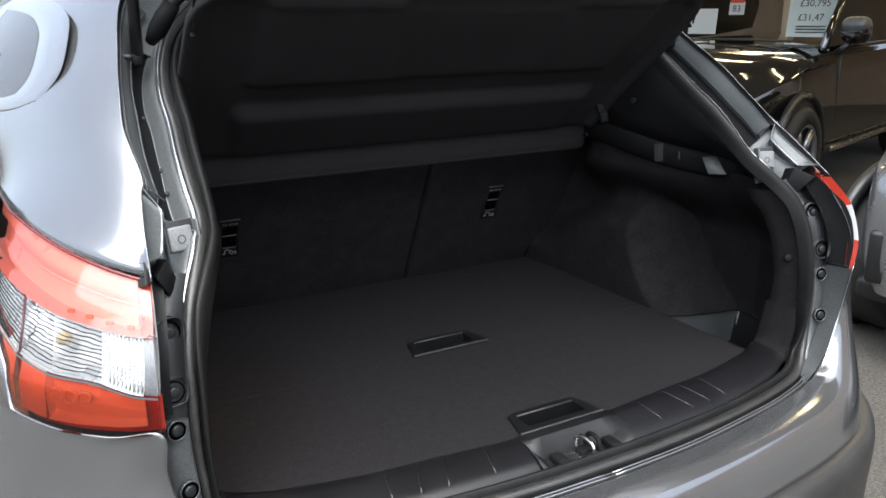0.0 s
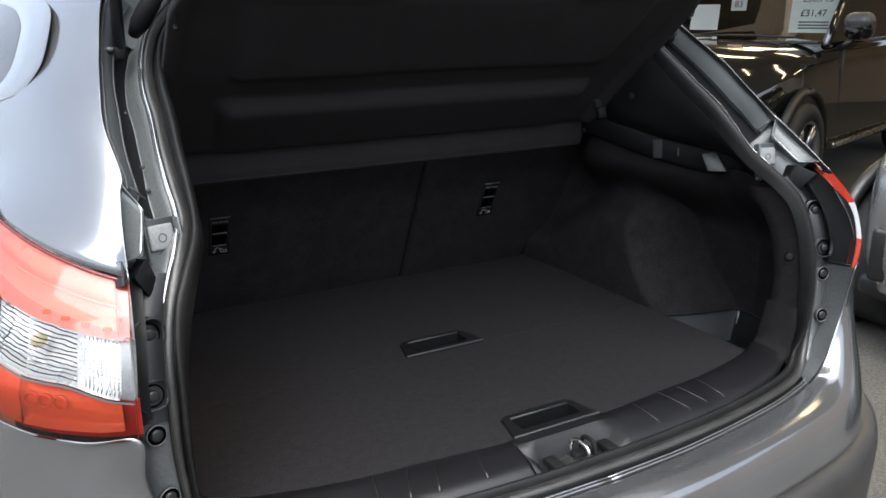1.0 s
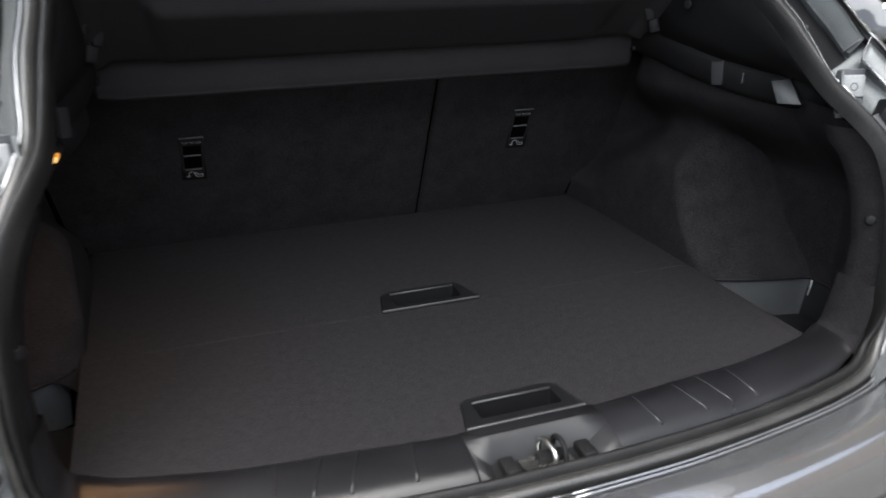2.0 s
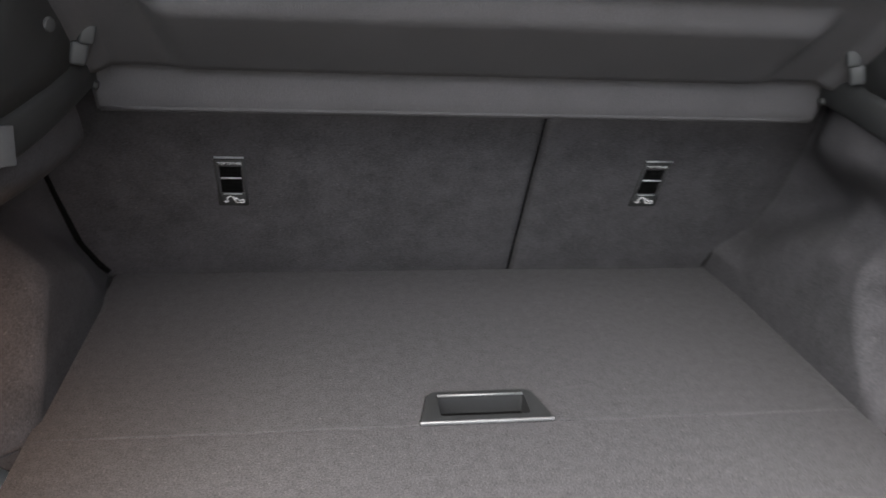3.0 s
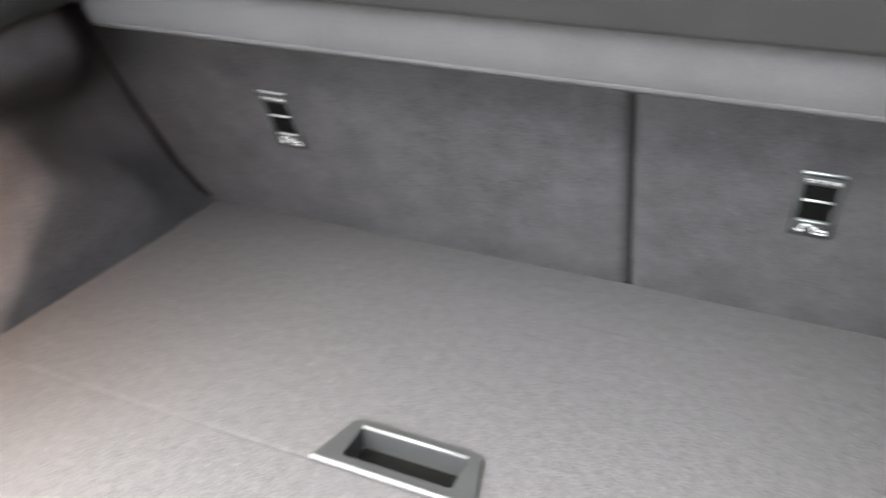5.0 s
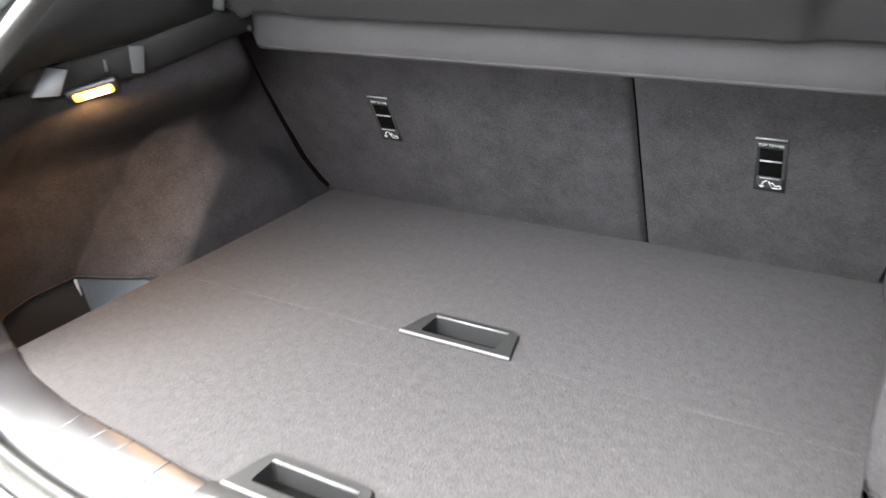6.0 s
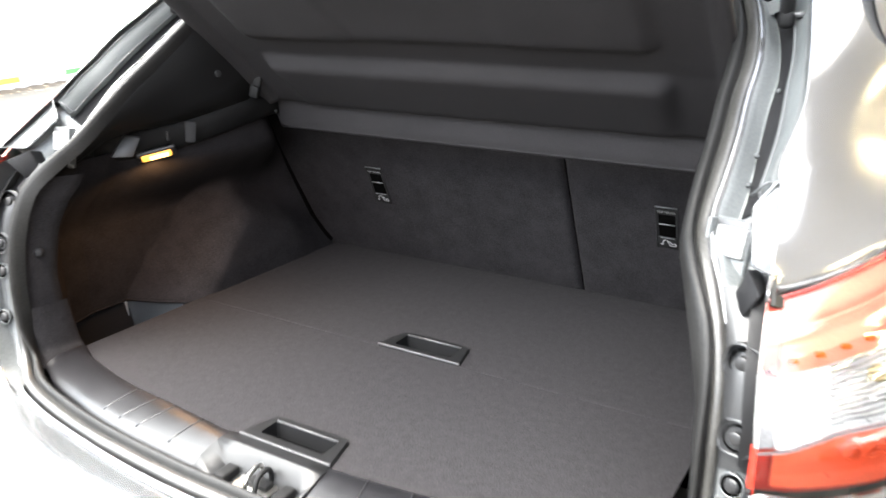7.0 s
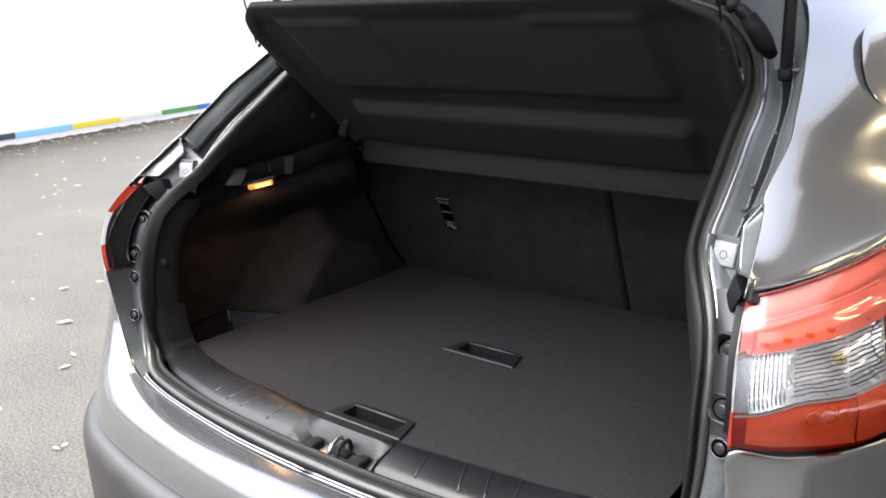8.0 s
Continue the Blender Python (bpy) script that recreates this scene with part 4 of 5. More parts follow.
for host, x in ((wide, -.319), (narrow, .304)):
    up = Vector((0, -LEAN, 1)).normalized()
    n = Vector((0, -1, -LEAN)).normalized()
    m = Matrix.Translation((x, seat_y(.982) - .003, .982)) @ Matrix((Vector((1, 0, 0)), up, n)).transposed().to_4x4()
    put = lambda a, b: m @ Matrix.Translation((a, b, 0))
    surround = bmesh.new()
    for sx, sy, px, py in ((.040, .005, 0, .0445), (.005, .094, -.0185, 0), (.005, .094, .0185, 0), (.040, .026, 0, -.034), (.034, .009, 0, .036)):
        block(sx, sy, .004, .0008, m @ Matrix.Translation((px, py, .0002)), 1, surround)
    anchor = part("tether_anchor", surround, anchor_plastic, host, "black plastic tether anchor with white markings")
    # solid black block in place of the shaded opening
    part("slot", block(.030, .05, .02, .001, m @ Matrix.Translation((0, .004, -.0088))), shade_black, anchor)
    part("anchor_bar", tube([m @ Vector((-.014, .008, .002)), m @ Vector((.014, .008, .002))], .0014, 8), plastic_pale, anchor, "grey steel anchor bar")
    words("printed_words", "TOP TETHER", .0056, m @ Matrix.Translation((0, .036, .0025)), white_print, anchor)
    part("pale_edge", block(.040, .0022, .002, 0, m @ Matrix.Translation((0, .0465, .002))), plastic_pale, anchor)
    part("pale_edge", block(.026, .0015, .002, 0, m @ Matrix.Translation((0, -.0225, .002))), plastic_pale, anchor)
    # printed child-seat pictogram: seat, bottom and a hooked strap
    sign = bmesh.new()
    for a, b in ((( -.001, -.028), (.004, -.040)), ((.004, -.040), (.015, -.040)), ((.015, -.040), (.014, -.035)), ((.003, -.030), (.008, -.036)), ((.008, -.036), (.014, -.034)), ((-.003, -.027), (-.008, -.030)), ((-.008, -.030), (-.010, -.039)), ((-.013, -.037), (-.010, -.040)), ((-.007, -.037), (-.010, -.040))):
        tube([m @ Vector((*a, .0022)), m @ Vector((*b, .0022))], .0011, 5, sign)
    part("pictogram", sign, white_print, anchor)
# crease along the flap behind the seat, then black pieces for shade at the split
flap_line = [(x, .836 + .01 * (x + .1), FLOOR - .0011) for x in np.linspace(-.28, .33, 20)]
part("flap_crease", tube(flap_line, .0014, 6), carpet_side, front_board)
# black sheet added behind the split so no light comes through it
part("split_light_block", sheet([[(x, seat_y(z) + .055, z) for x in (SPLIT - .02, SPLIT + .02)] for z in np.linspace(.77, 1.236, 8)]), shade_black, wide)
# black block in place of the shaded hollow under the split
part("split_hollow_shade", block(.08, .02, .05, .003, Matrix.Translation((SPLIT, .985, .795))), shade_black, car)

# dark slab under the floor boards, added to block light and view from below
part("boot_light_block", block(1.44, 1.46, .02, .004, Matrix.Translation((0, .92, .672))), shade_black, car, "black slab added under the boot to block light from below")

# ---- side trims of the boot ----
def smooth(t):
    t = min(1.0, max(0.0, t))
    return t * t * (3 - 2 * t)
def trim_half(y, z, inner):
    """Half width of the boot's side at a depth and height: a wall with the wheel arch bulging from it."""
    low = float(np.interp(y, [.24, .255, .28, .32, .38, .46, .55, .70, .85, .97], [.527, .545, .59, .635, .655, .655, .650, .635, .61, .585]))
    top = float(np.interp(y, [.24, .28, .33, .38, .41, .46, .51, .57, .64, .72, .97], [.514, .516, .530, .545, .548, .525, .502, .480, .466, .460, .458]))
    wall = low + (top - low) * smooth((z - .95) / .15)
    # the arch stands forward of the wall, with a sloping face towards the tailgate and a rounded top
    left = inner > .5
    feet = [.43, .455, .468, .508, .562, .622, .65, .66] if left else [.395, .418, .430, .488, .526, .556, .572, .58]
    foot = sum(float(np.interp(z + h, [.70, .789, .80, .85, .90, .97, 1.03, 1.10], feet)) for h in (-.03, -.015, 0, .015, .03)) / 5
    rise = min(1.0, max(0.0, (y - foot) / (float(np.interp(z, [.79, .95], [.07, .06])) + .03 * left)))
    crown = 1 - smooth((z - (.915 if left else .945) + .40 * max(0, y - .68)) / .14)
    bulge = (1 - (1 - rise) ** 2.0) * crown
    return wall + (min(wall, inner + .10 * max(0, z - .84)) - wall) * bulge
def trim_rows(inner):
    rows = []
    for k in np.linspace(0, 1, 60):
        row = []
        for y in np.r_[np.linspace(.24, .30, 9), np.linspace(.306, .62, 64), np.linspace(.63, .965, 32)]:
            hem = .788 - .085 * smooth((y - .505) / .03)
            z = hem + (float(np.interp(y, [.30, .395, .508, .57, .64, .72, .80], [1.10, 1.098, 1.112, 1.125, 1.14, 1.15, 1.155])) + .012 - hem) * k
            front = seat_y(z) + .004
            y = min(y, front)
            seat_side = float(np.interp(z, [.80, .83, .87, .95, 1.02], [.528, .541, .556, .564, .571])) if inner > .5 else float(np.interp(z, [.845, .89, .96], [.467, .508, .526]))
            row.append((seat_side + (trim_half(y, z, inner) - seat_side) * smooth((front - y) / .13), y, z))
        rows.append(row)
    return rows
FACET_REAR = [(.505, .420, 1.136), (.505, .400, 1.105), (.525, .372, 1.107), (.525, .402, 1.141)]
FACET_FRONT = [(.470, .518, 1.152), (.470, .512, 1.116), (.480, .498, 1.118), (.480, .500, 1.155)]
# black tubes that draw the shade between the seat back and the side trims
for edge, wide_by in (([(-.571, 1.10), (-.570, 1.025), (-.563, .954), (-.553, .866), (-.536, .825), (-.522, .806)], (.0035, .0045, .006, .008, .008, .006)), ([(.505, .885), (.480, .858), (.465, .835), (.461, .806)], (.001, .002, .0032, .0038))):
    part("seat_gap_shade", tube([(x, seat_y(z) - .001, z) for x, z in edge], wide_by, 8), shade_black, car)
# filler added to stop light leaking past the left board
part("floor_filler", block(.085, .30, .02, .003, Matrix.Translation((-.545, .86, .782))), anchor_plastic, car)
pillar_foot = [(.522, .254), (.526, .250), (.528, .246), (.520, .256), (.508, .272), (.490, .297)]
pillar_z = [.79, .86, .94, 1.01, 1.055, 1.09]
for side in (-1, 1):
    trim = thick(part("boot_side_trim", sheet(trim_rows(.508 if side < 0 else .476), None, side), carpet_side, car, "charcoal carpeted boot side trim over the wheel arch"), .003)
    hem = [(trim_half(y, .789, .508 if side < 0 else .476) * side, y, .7885) for y in np.linspace(.30, .53, 30)]
    part("trim_hem", tube(hem, .003, 6), carpet_side, trim)
    part("well_wall", block(.008, .24, .12, .002, Matrix.Translation((side * .664, .365, .735))), plastic, trim)
    part("well_wall", block(.17, .008, .12, .002, Matrix.Translation((side * .585, .262, .735))), plastic, trim)
    # carpeted pillar lining between the seal and the trim
    lining_in = np.array([SI[np.argmin(np.abs(SI[:, 2] - z) + 9 * (SI[:, 0] < .44))] for z in np.linspace(.80, 1.10, 16)])
    lining_out = np.array([[np.interp(z, pillar_z, [p[0] for p in pillar_foot]), np.interp(z, pillar_z, [p[1] for p in pillar_foot]), z] for z in np.linspace(.79, 1.10, 16)])
    lining = part("pillar_lining", ribbon(lining_in, lining_out, [(-.1, -.012), (0, -.009), (.3, -.004), (.7, .001), (.93, .002), (1.02, -.006)], side, (-.5, -1, 0)), carpet_side, car, "charcoal carpeted pillar lining")
    part("lining_clip", disc(.0075, .006, facing((side * .5255, .216, .98), (-side * .85, -.75, .1)), 18, .003), plastic_grey, lining, "round black lining clip")
    # pale insert that carries on below the hem of the arch
    inner = .508 if side < 0 else .476
    tops_row = [(trim_half(y, .789, inner) + .002, y + .002, .7875) for y in np.linspace(*((.488, .418) if side > 0 else (.525, .456)), 14)]
    part("arch_insert", sheet([tops_row, [(x + .004, y + .006, .76) for x, y, _ in tops_row], [(x + .010, y + .012, .70) for x, y, _ in tops_row]], None, side), plastic_pale, trim, "smooth grey plastic insert below the arch")
    # white tube that paints the highlight on the insert's corner
    x, y, _ = tops_row[-1]
    part("insert_highlight", tube([(side * x, y, .787), (side * (x + .004), y + .006, .76), (side * (x + .010), y + .012, .70)], .0022, 6), white_plastic, trim)
    part("well_floor", block(.25, .30, .01, .002, Matrix.Translation((side * .565, .365, .705))), plastic, trim)
    # plastic ledge with hooks
    ledge_low = knots([(.566, .366, 1.098), (.534, .408, 1.099), (.515, .450, 1.103), (.488, .508, 1.112), (.466, .570, 1.125), (.452, .640, 1.140), (.447, .72, 1.150), (.447, .80, 1.155)], 6)
    ledge_top = knots([(.562, .372, 1.139), (.526, .414, 1.141), (.508, .455, 1.146), (.480, .512, 1.155), (.458, .575, 1.168), (.446, .645, 1.180), (.442, .72, 1.185), (.442, .80, 1.19)], 6)
    ledge = part("side_ledge", ribbon(ledge_low, ledge_top, [(-.55, -.045), (-.1, -.004), (0, .0), (.12, .003), (.9, .003), (1, .0), (1.12, -.006), (1.3, -.03)], side, (-1, -.4, 0)), ledge_black, car, "black plastic ledge with bag hooks")
    for name, corners, mat in (("bag_hook", FACET_REAR, plastic_mid), ("bag_hook", FACET_FRONT, matt_grey)):
        bm = bmesh.new()
        near = [bm.verts.new((side * x, y, z)) for x, y, z in corners]
        back = [bm.verts.new((side * (x + .010), y + .006, z)) for x, y, z in corners]
        bm.faces.new(near)
        bm.faces.new(back[::-1])
        for i in range(4):
            bm.faces.new((near[i], back[i], back[(i + 1) % 4], near[(i + 1) % 4]))
        bmesh.ops.bevel(bm, geom=bm.edges[:], offset=.0012, segments=2, affect="EDGES", profile=.5)
        sharp(part(name, bm, mat, ledge, "grey plastic bag hook face"), 40)
    for z in (1.128, 1.136):
        part("hook_socket", block(.004, .009, .005, .0012, facing((side * .497, .472, z), (-side * .9, -.4, 0))), plastic_mid, ledge)
    lean = facing((side * .430, .640, 1.217), (-side * .5, -1, -.1)) @ Matrix.Rotation(radians(14 * side), 4, "Z")
    pivot = part("shelf_pivot", block(.017, .022, .012, .004, lean, 3), pivot_grey, ledge, "grey plastic shelf pivot clip")
    part("pivot_foot", block(.019, .026, .010, .005, lean @ Matrix.Translation((side * .004, -.022, -.003)), 3), pivot_grey, pivot)
    part("pivot_pin", tube([(side * .455, .70, 1.155), (side * .44, .70, 1.15)], .005, 10), anchor_plastic, pivot)
    # plain upper lining of the pillar up to the roof
    up_t = (0, .10, .16, .24, .32, .40, .5, 1)
    up_line = ((.514, .540, .528, .508, .480, .458, .446, .40), (.30, .386, .408, .455, .512, .575, .645, .92), (1.108, 1.136, 1.140, 1.146, 1.155, 1.168, 1.180, 1.50))
    up_in = np.array([SI[np.argmin(np.abs(SI[:, 2] - z) + 9 * (SI[:, 0] < .30))] for z in np.linspace(1.10, 1.48, 20)])
    back = np.array([[np.interp(t, up_t, a) for a in up_line] for t in np.linspace(0, 1, 20)])
    upper = part("pillar_trim", sheet([up_in + [0.006, 0.004, 0], up_in + [-.002, .02, 0], 0.65 * up_in + .35 * back, .3 * up_in + .7 * back, back + [.003, 0, .002]], None, side), anchor_plastic, car, "smooth black plastic pillar trim")
    thick(upper, .002)
    part("cord_guide", disc(.007, .003, facing((side * .438, .55, 1.238), (-side * 1, -.5, 0)), 20), anchor_plastic, upper, "round cord guide button")

# boot lamp, lit, in the ledge of one side
lamp_frame = facing((-.503, .449, 1.100), (.7, -.45, -.55), (0, 0, 1)) @ Matrix.Rotation(radians(14), 4, "Z")
lamp_body = part("boot_lamp", block(.070, .022, .010, .004, lamp_frame @ Matrix.Translation((0, .001, -.004))), plastic, car, "small boot lamp, lit warm yellow")
lamp_lens = part("lamp_lens", block(.054, .015, .008, .004, lamp_frame), lens_glow, lamp_body, "glowing orange lens")
part("filament_window", block(.034, .009, .003, .0014, lamp_frame @ Matrix.Translation((.004, 0, .0035))), lamp_glow, lamp_lens, "brightest middle of the lit lens")
bulb_data = bpy.data.lights.new("boot_bulb", "AREA")
bulb_data.shape, bulb_data.size, bulb_data.size_y, bulb_data.energy, bulb_data.color = "RECTANGLE", .06, .015, .054, (1.0, .52, .22)
boot_bulb = new("boot_bulb", bulb_data)
boot_bulb.matrix_world = look((-.488, .438, 1.087), (-.46, .50, .60))
bulb_data.spread = radians(168)

# ---- parcel shelf, hanging from its cords with the rear edge lifted ----
shelf = thing("parcel_shelf", "charcoal felt parcel shelf tilted up behind the rear seat", "parcel shelf")
def shelf_at(s, proud=0.0):
    """A place on the underside: s metres up from its front edge, proud of the sheet."""
    return (.724 - .743 * s - .669 * proud, 1.122 + .669 * s - .743 * proud)
bm = bmesh.new()
rows = []
def ridge_at(s):
    return .118 + .03 * (s - .26) / .2
def half_wide(s):
    if s < .40:
        return .449 + .010 * min(1, s / .25)
    return .459 - .075 * ((s - .40) / .105) ** 2.2
for s in list(np.linspace(0, .40, 81)) + [.407, .414, .42, .426, .432, .438, .444, .45, .456, .462, .468, .475, .487, .496, .503]:
    w = half_wide(s)
    row = []
    for t in np.linspace(-1, 1, 161):
        x = w * t
        a = abs(x)
        # turned-down lip along the front edge, then a padded box, then broad shallow panels
        h = float(np.interp(s, [0, .012, .03, .046, .056, .064, .2, .24, .44, .48, .51], [0, -.006, -.019, -.0305, -.033, -.024, -.028, -.026, -.020, -.004, 0]))
        slant = .350 + .09 * (s - .08)
        inside = 1 / (1 + math.exp((a - slant) / .0045))
        h += inside * float(np.interp(s, [.05, .062, .16, .178, .186, .2025, .208], [0, .004, .0155, .0175, .0135, .002, 0]))
        k = 1 / (1 + math.exp((a - .352 - .02 * (s - .3)) / .005))
        back = .445 + .014 * (1 / (1 + math.exp((x + ridge_at(s)) / .004))) + .016 * (1 / (1 + math.exp(-(x - ridge_at(s) - .02) / .006)))
        d = 1 / (1 + math.exp(-(s - .262) / .0045)) / (1 + math.exp((s - back) / .0045))
        mid = 1 - .35 / (1 + math.exp(-(x + ridge_at(s)) / .0035)) + .2 / (1 + math.exp(-(x - ridge_at(s) - .02) / .006))
        h += .016 * k * d * mid
        rim = 1 / (1 + math.exp(-(a - w + .022) / .004))
        h += (.0 - h) * .55 * rim * (s > .06)
        y, z = shelf_at(s, h)
        row.append((x, y, z))
    rows.append(row)
thick(part("shelf_board", sheet(rows, bm), felt, shelf), .012, 0)
y, z = shelf_at(.0, .004)
part("front_roll", tube([(x, y + .002, z + .004) for x in np.linspace(-.446, .446, 24)], .0065, 10), felt, shelf, "rolled felt front edge")
for side in (-1, 1):
    y, z = shelf_at(.40)
    part("cord_hook", block(.006, .005, .008, .0015, facing((side * .452, y - .001, z - .004), (0, -.67, -.74))), anchor_plastic, shelf, "small dark cord hook")
    part("lift_cord", tube([(side * .452, y - .008, z), (side * .448, .345, 1.62), (side * .44, .30, 1.86)], .0018, 6), plastic, shelf, "thin black lifting cord")

# ---- raised tailgate, roof and the shell round the boot ----
gate_rows = []
for t in np.linspace(0, 1, 14):
    y = .76 - 1.02 * t
    z = 1.535 + .80 * t - .10 * t * t
    w = .50 + .17 * math.sin(min(1, t * 1.3) * math.pi / 2)
    gate_rows.append([(w * s, y, z + .02 - .06 * s * s) for s in np.linspace(-1, 1, 17)])
thick(part("tailgate", sheet(gate_rows), paint, car, "raised grey tailgate overhead"), .05, 1)
roof_rows = []
for y, w, z in ((.70, .49, 1.505), (.95, .545, 1.55), (1.4, .57, 1.585), (2.0, .58, 1.59), (2.5, .56, 1.56), (2.75, .54, 1.52)):
    roof_rows.append([(w * s, y, z + .035 * (1 - s * s)) for s in np.linspace(-1, 1, 13)])
thick(part("roof", sheet(roof_rows), paint, car, "grey painted roof"), .03, -1)
for side in (-1, 1):
    # side of the car from the lamp forward, with its windows
    rows = [[(.775, .42, z0), (.805, .60, z1), (.83, 1.0, z2), (.84, 1.9, z3), (.83, 2.9, z3), (.78, 3.55, z3)] for z0, z1, z2, z3 in ((1.12, 1.12, 1.11, 1.09), (1.0, .98, .96, .94), (.88, .84, .80, .76), (.72, .70, .66, .60), (.70, .66, .45, .32))]
    rows = [[(a - .03 * abs(k - 2) * (k == 4 or k == 0), y, z) for a, y, z in r] for k, r in enumerate(rows)]
    thick(part("body_side", loft(rows, 4, side, 5), paint, car, "grey painted car side"), .004)
    shoulder = [[(.775, .42, 1.12), (.80, .62, 1.12), (.825, 1.0, 1.11), (.835, 1.9, 1.09), (.82, 2.9, 1.09)], [(.74, .50, 1.20), (.765, .72, 1.20), (.79, 1.05, 1.18), (.80, 1.9, 1.15), (.78, 2.9, 1.12)]]
    thick(part("shoulder_panel", loft(shoulder, 5, side, 6), paint, car), .003)
    glass = [[(.693, .90, 1.270), (.745, 1.15, 1.21), (.785, 1.9, 1.16), (.765, 2.9, 1.13)], [(.668, .93, 1.345), (.69, 1.2, 1.36), (.69, 1.9, 1.36), (.69, 2.5, 1.33)], [(.63, 1.02, 1.43), (.62, 1.3, 1.50), (.60, 1.9, 1.54), (.58, 2.4, 1.52)]]
    pane = part("side_window", loft(glass, 5, side, 6), window_glass, car, "dark tinted side window")
# front of the car: bonnet, windscreen and nose
nose = []
for y, w, z in ((2.4, .58, 1.54), (2.9, .74, 1.20), (3.2, .80, 1.06), (3.7, .78, 1.00), (4.05, .70, .92), (4.2, .62, .70), (4.22, .60, .35)):
    nose.append([(w * s, y - .14 * s * s * (y > 3.6), z - .05 * s * s) for s in np.linspace(-1, 1, 13)])
thick(part("windscreen", loft([r for r in nose[:2]], 6, 1, 2), window_glass, car, "dark windscreen"), .004)
thick(part("bonnet", loft(nose[1:], 5, 1, 2), paint, car, "grey painted bonnet and nose"), .004)
tyre_rubber = surface("black_tyre_rubber", (.008, .008, .008), (.018, .018, .018), .75, 20, 200, .2)
alloy = surface("silver_alloy", (.3, .3, .31), (.45, .45, .46), .3, 20, 200, .02, .9)
def wheel(parent, at, turn, radius=.335, wide=.21, spokes=5):
    """A road wheel at rest: tyre, rim and spokes. turn: the way its axle points, about z."""
    m = Matrix.Translation(at) @ Matrix.Rotation(turn, 4, "Z") @ Matrix.Rotation(radians(90), 4, "Y")
    hub = part("wheel", disc(.055, wide * .42, m, 20), alloy, parent)
    bm = bmesh.new()
    prof = [(radius * .68, -wide / 2), (radius * .9, -wide / 2), (radius * .98, -wide * .4), (radius, -wide * .25), (radius, wide * .25), (radius * .98, wide * .4), (radius * .9, wide / 2), (radius * .68, wide / 2)]
    rings = [[bm.verts.new(m @ Vector((r * math.cos(a), r * math.sin(a), h))) for a in np.linspace(0, 2 * math.pi, 40, endpoint=False)] for r, h in prof]
    for a, b in zip(rings, rings[1:] + rings[:1]):
        for i in range(40):
            bm.faces.new((a[i], a[(i + 1) % 40], b[(i + 1) % 40], b[i]))
    part("tyre", bm, tyre_rubber, hub, "black rubber tyre")
    part("rim", ring(radius * .69, radius * .62, wide * .48, m, 36), alloy, hub)
    part("rim_back", disc(radius * .66, .01, m, 30), plastic, hub)
    for k in range(spokes):
        a = 2 * math.pi * k / spokes
        for da in (-.13, .13):
            part("spoke", tube([m @ Vector((.04 * math.cos(a), .04 * math.sin(a), wide * .38)), m @ Vector((radius * .64 * math.cos(a + da), radius * .64 * math.sin(a + da), wide * .42))], [.018, .014], 6), alloy, hub)
    return hub
for side in (-1, 1):
    for y in (.78, 3.42):
        wheel(car, (side * .74, y, .335), 0 if side > 0 else math.pi)

# ---- parked cars beyond ----
black_paint = surface("black_car_paint", (.004, .004, .004), (.007, .0065, .006), .08, 6, 1500, .0, 0.0, 1.0)
silver_paint = surface("silver_car_paint", (.24, .245, .26), (.30, .305, .32), .28, 6, 1500, .01, .8, 1.0)
paper = surface("white_paper", (.72, .74, .74), (.8, .82, .82), .7, 20, 200, .01)
paper_blue = surface("pale_blue_paper", (.72, .82, .84), (.78, .87, .88), .7, 20, 200, .01)
red_print = surface("red_print", (.6, .07, .04), (.68, .09, .05), .6, 30, 200, .0)
ink = surface("dark_ink", (.03, .035, .04), (.05, .055, .06), .6, 30, 200, .0)


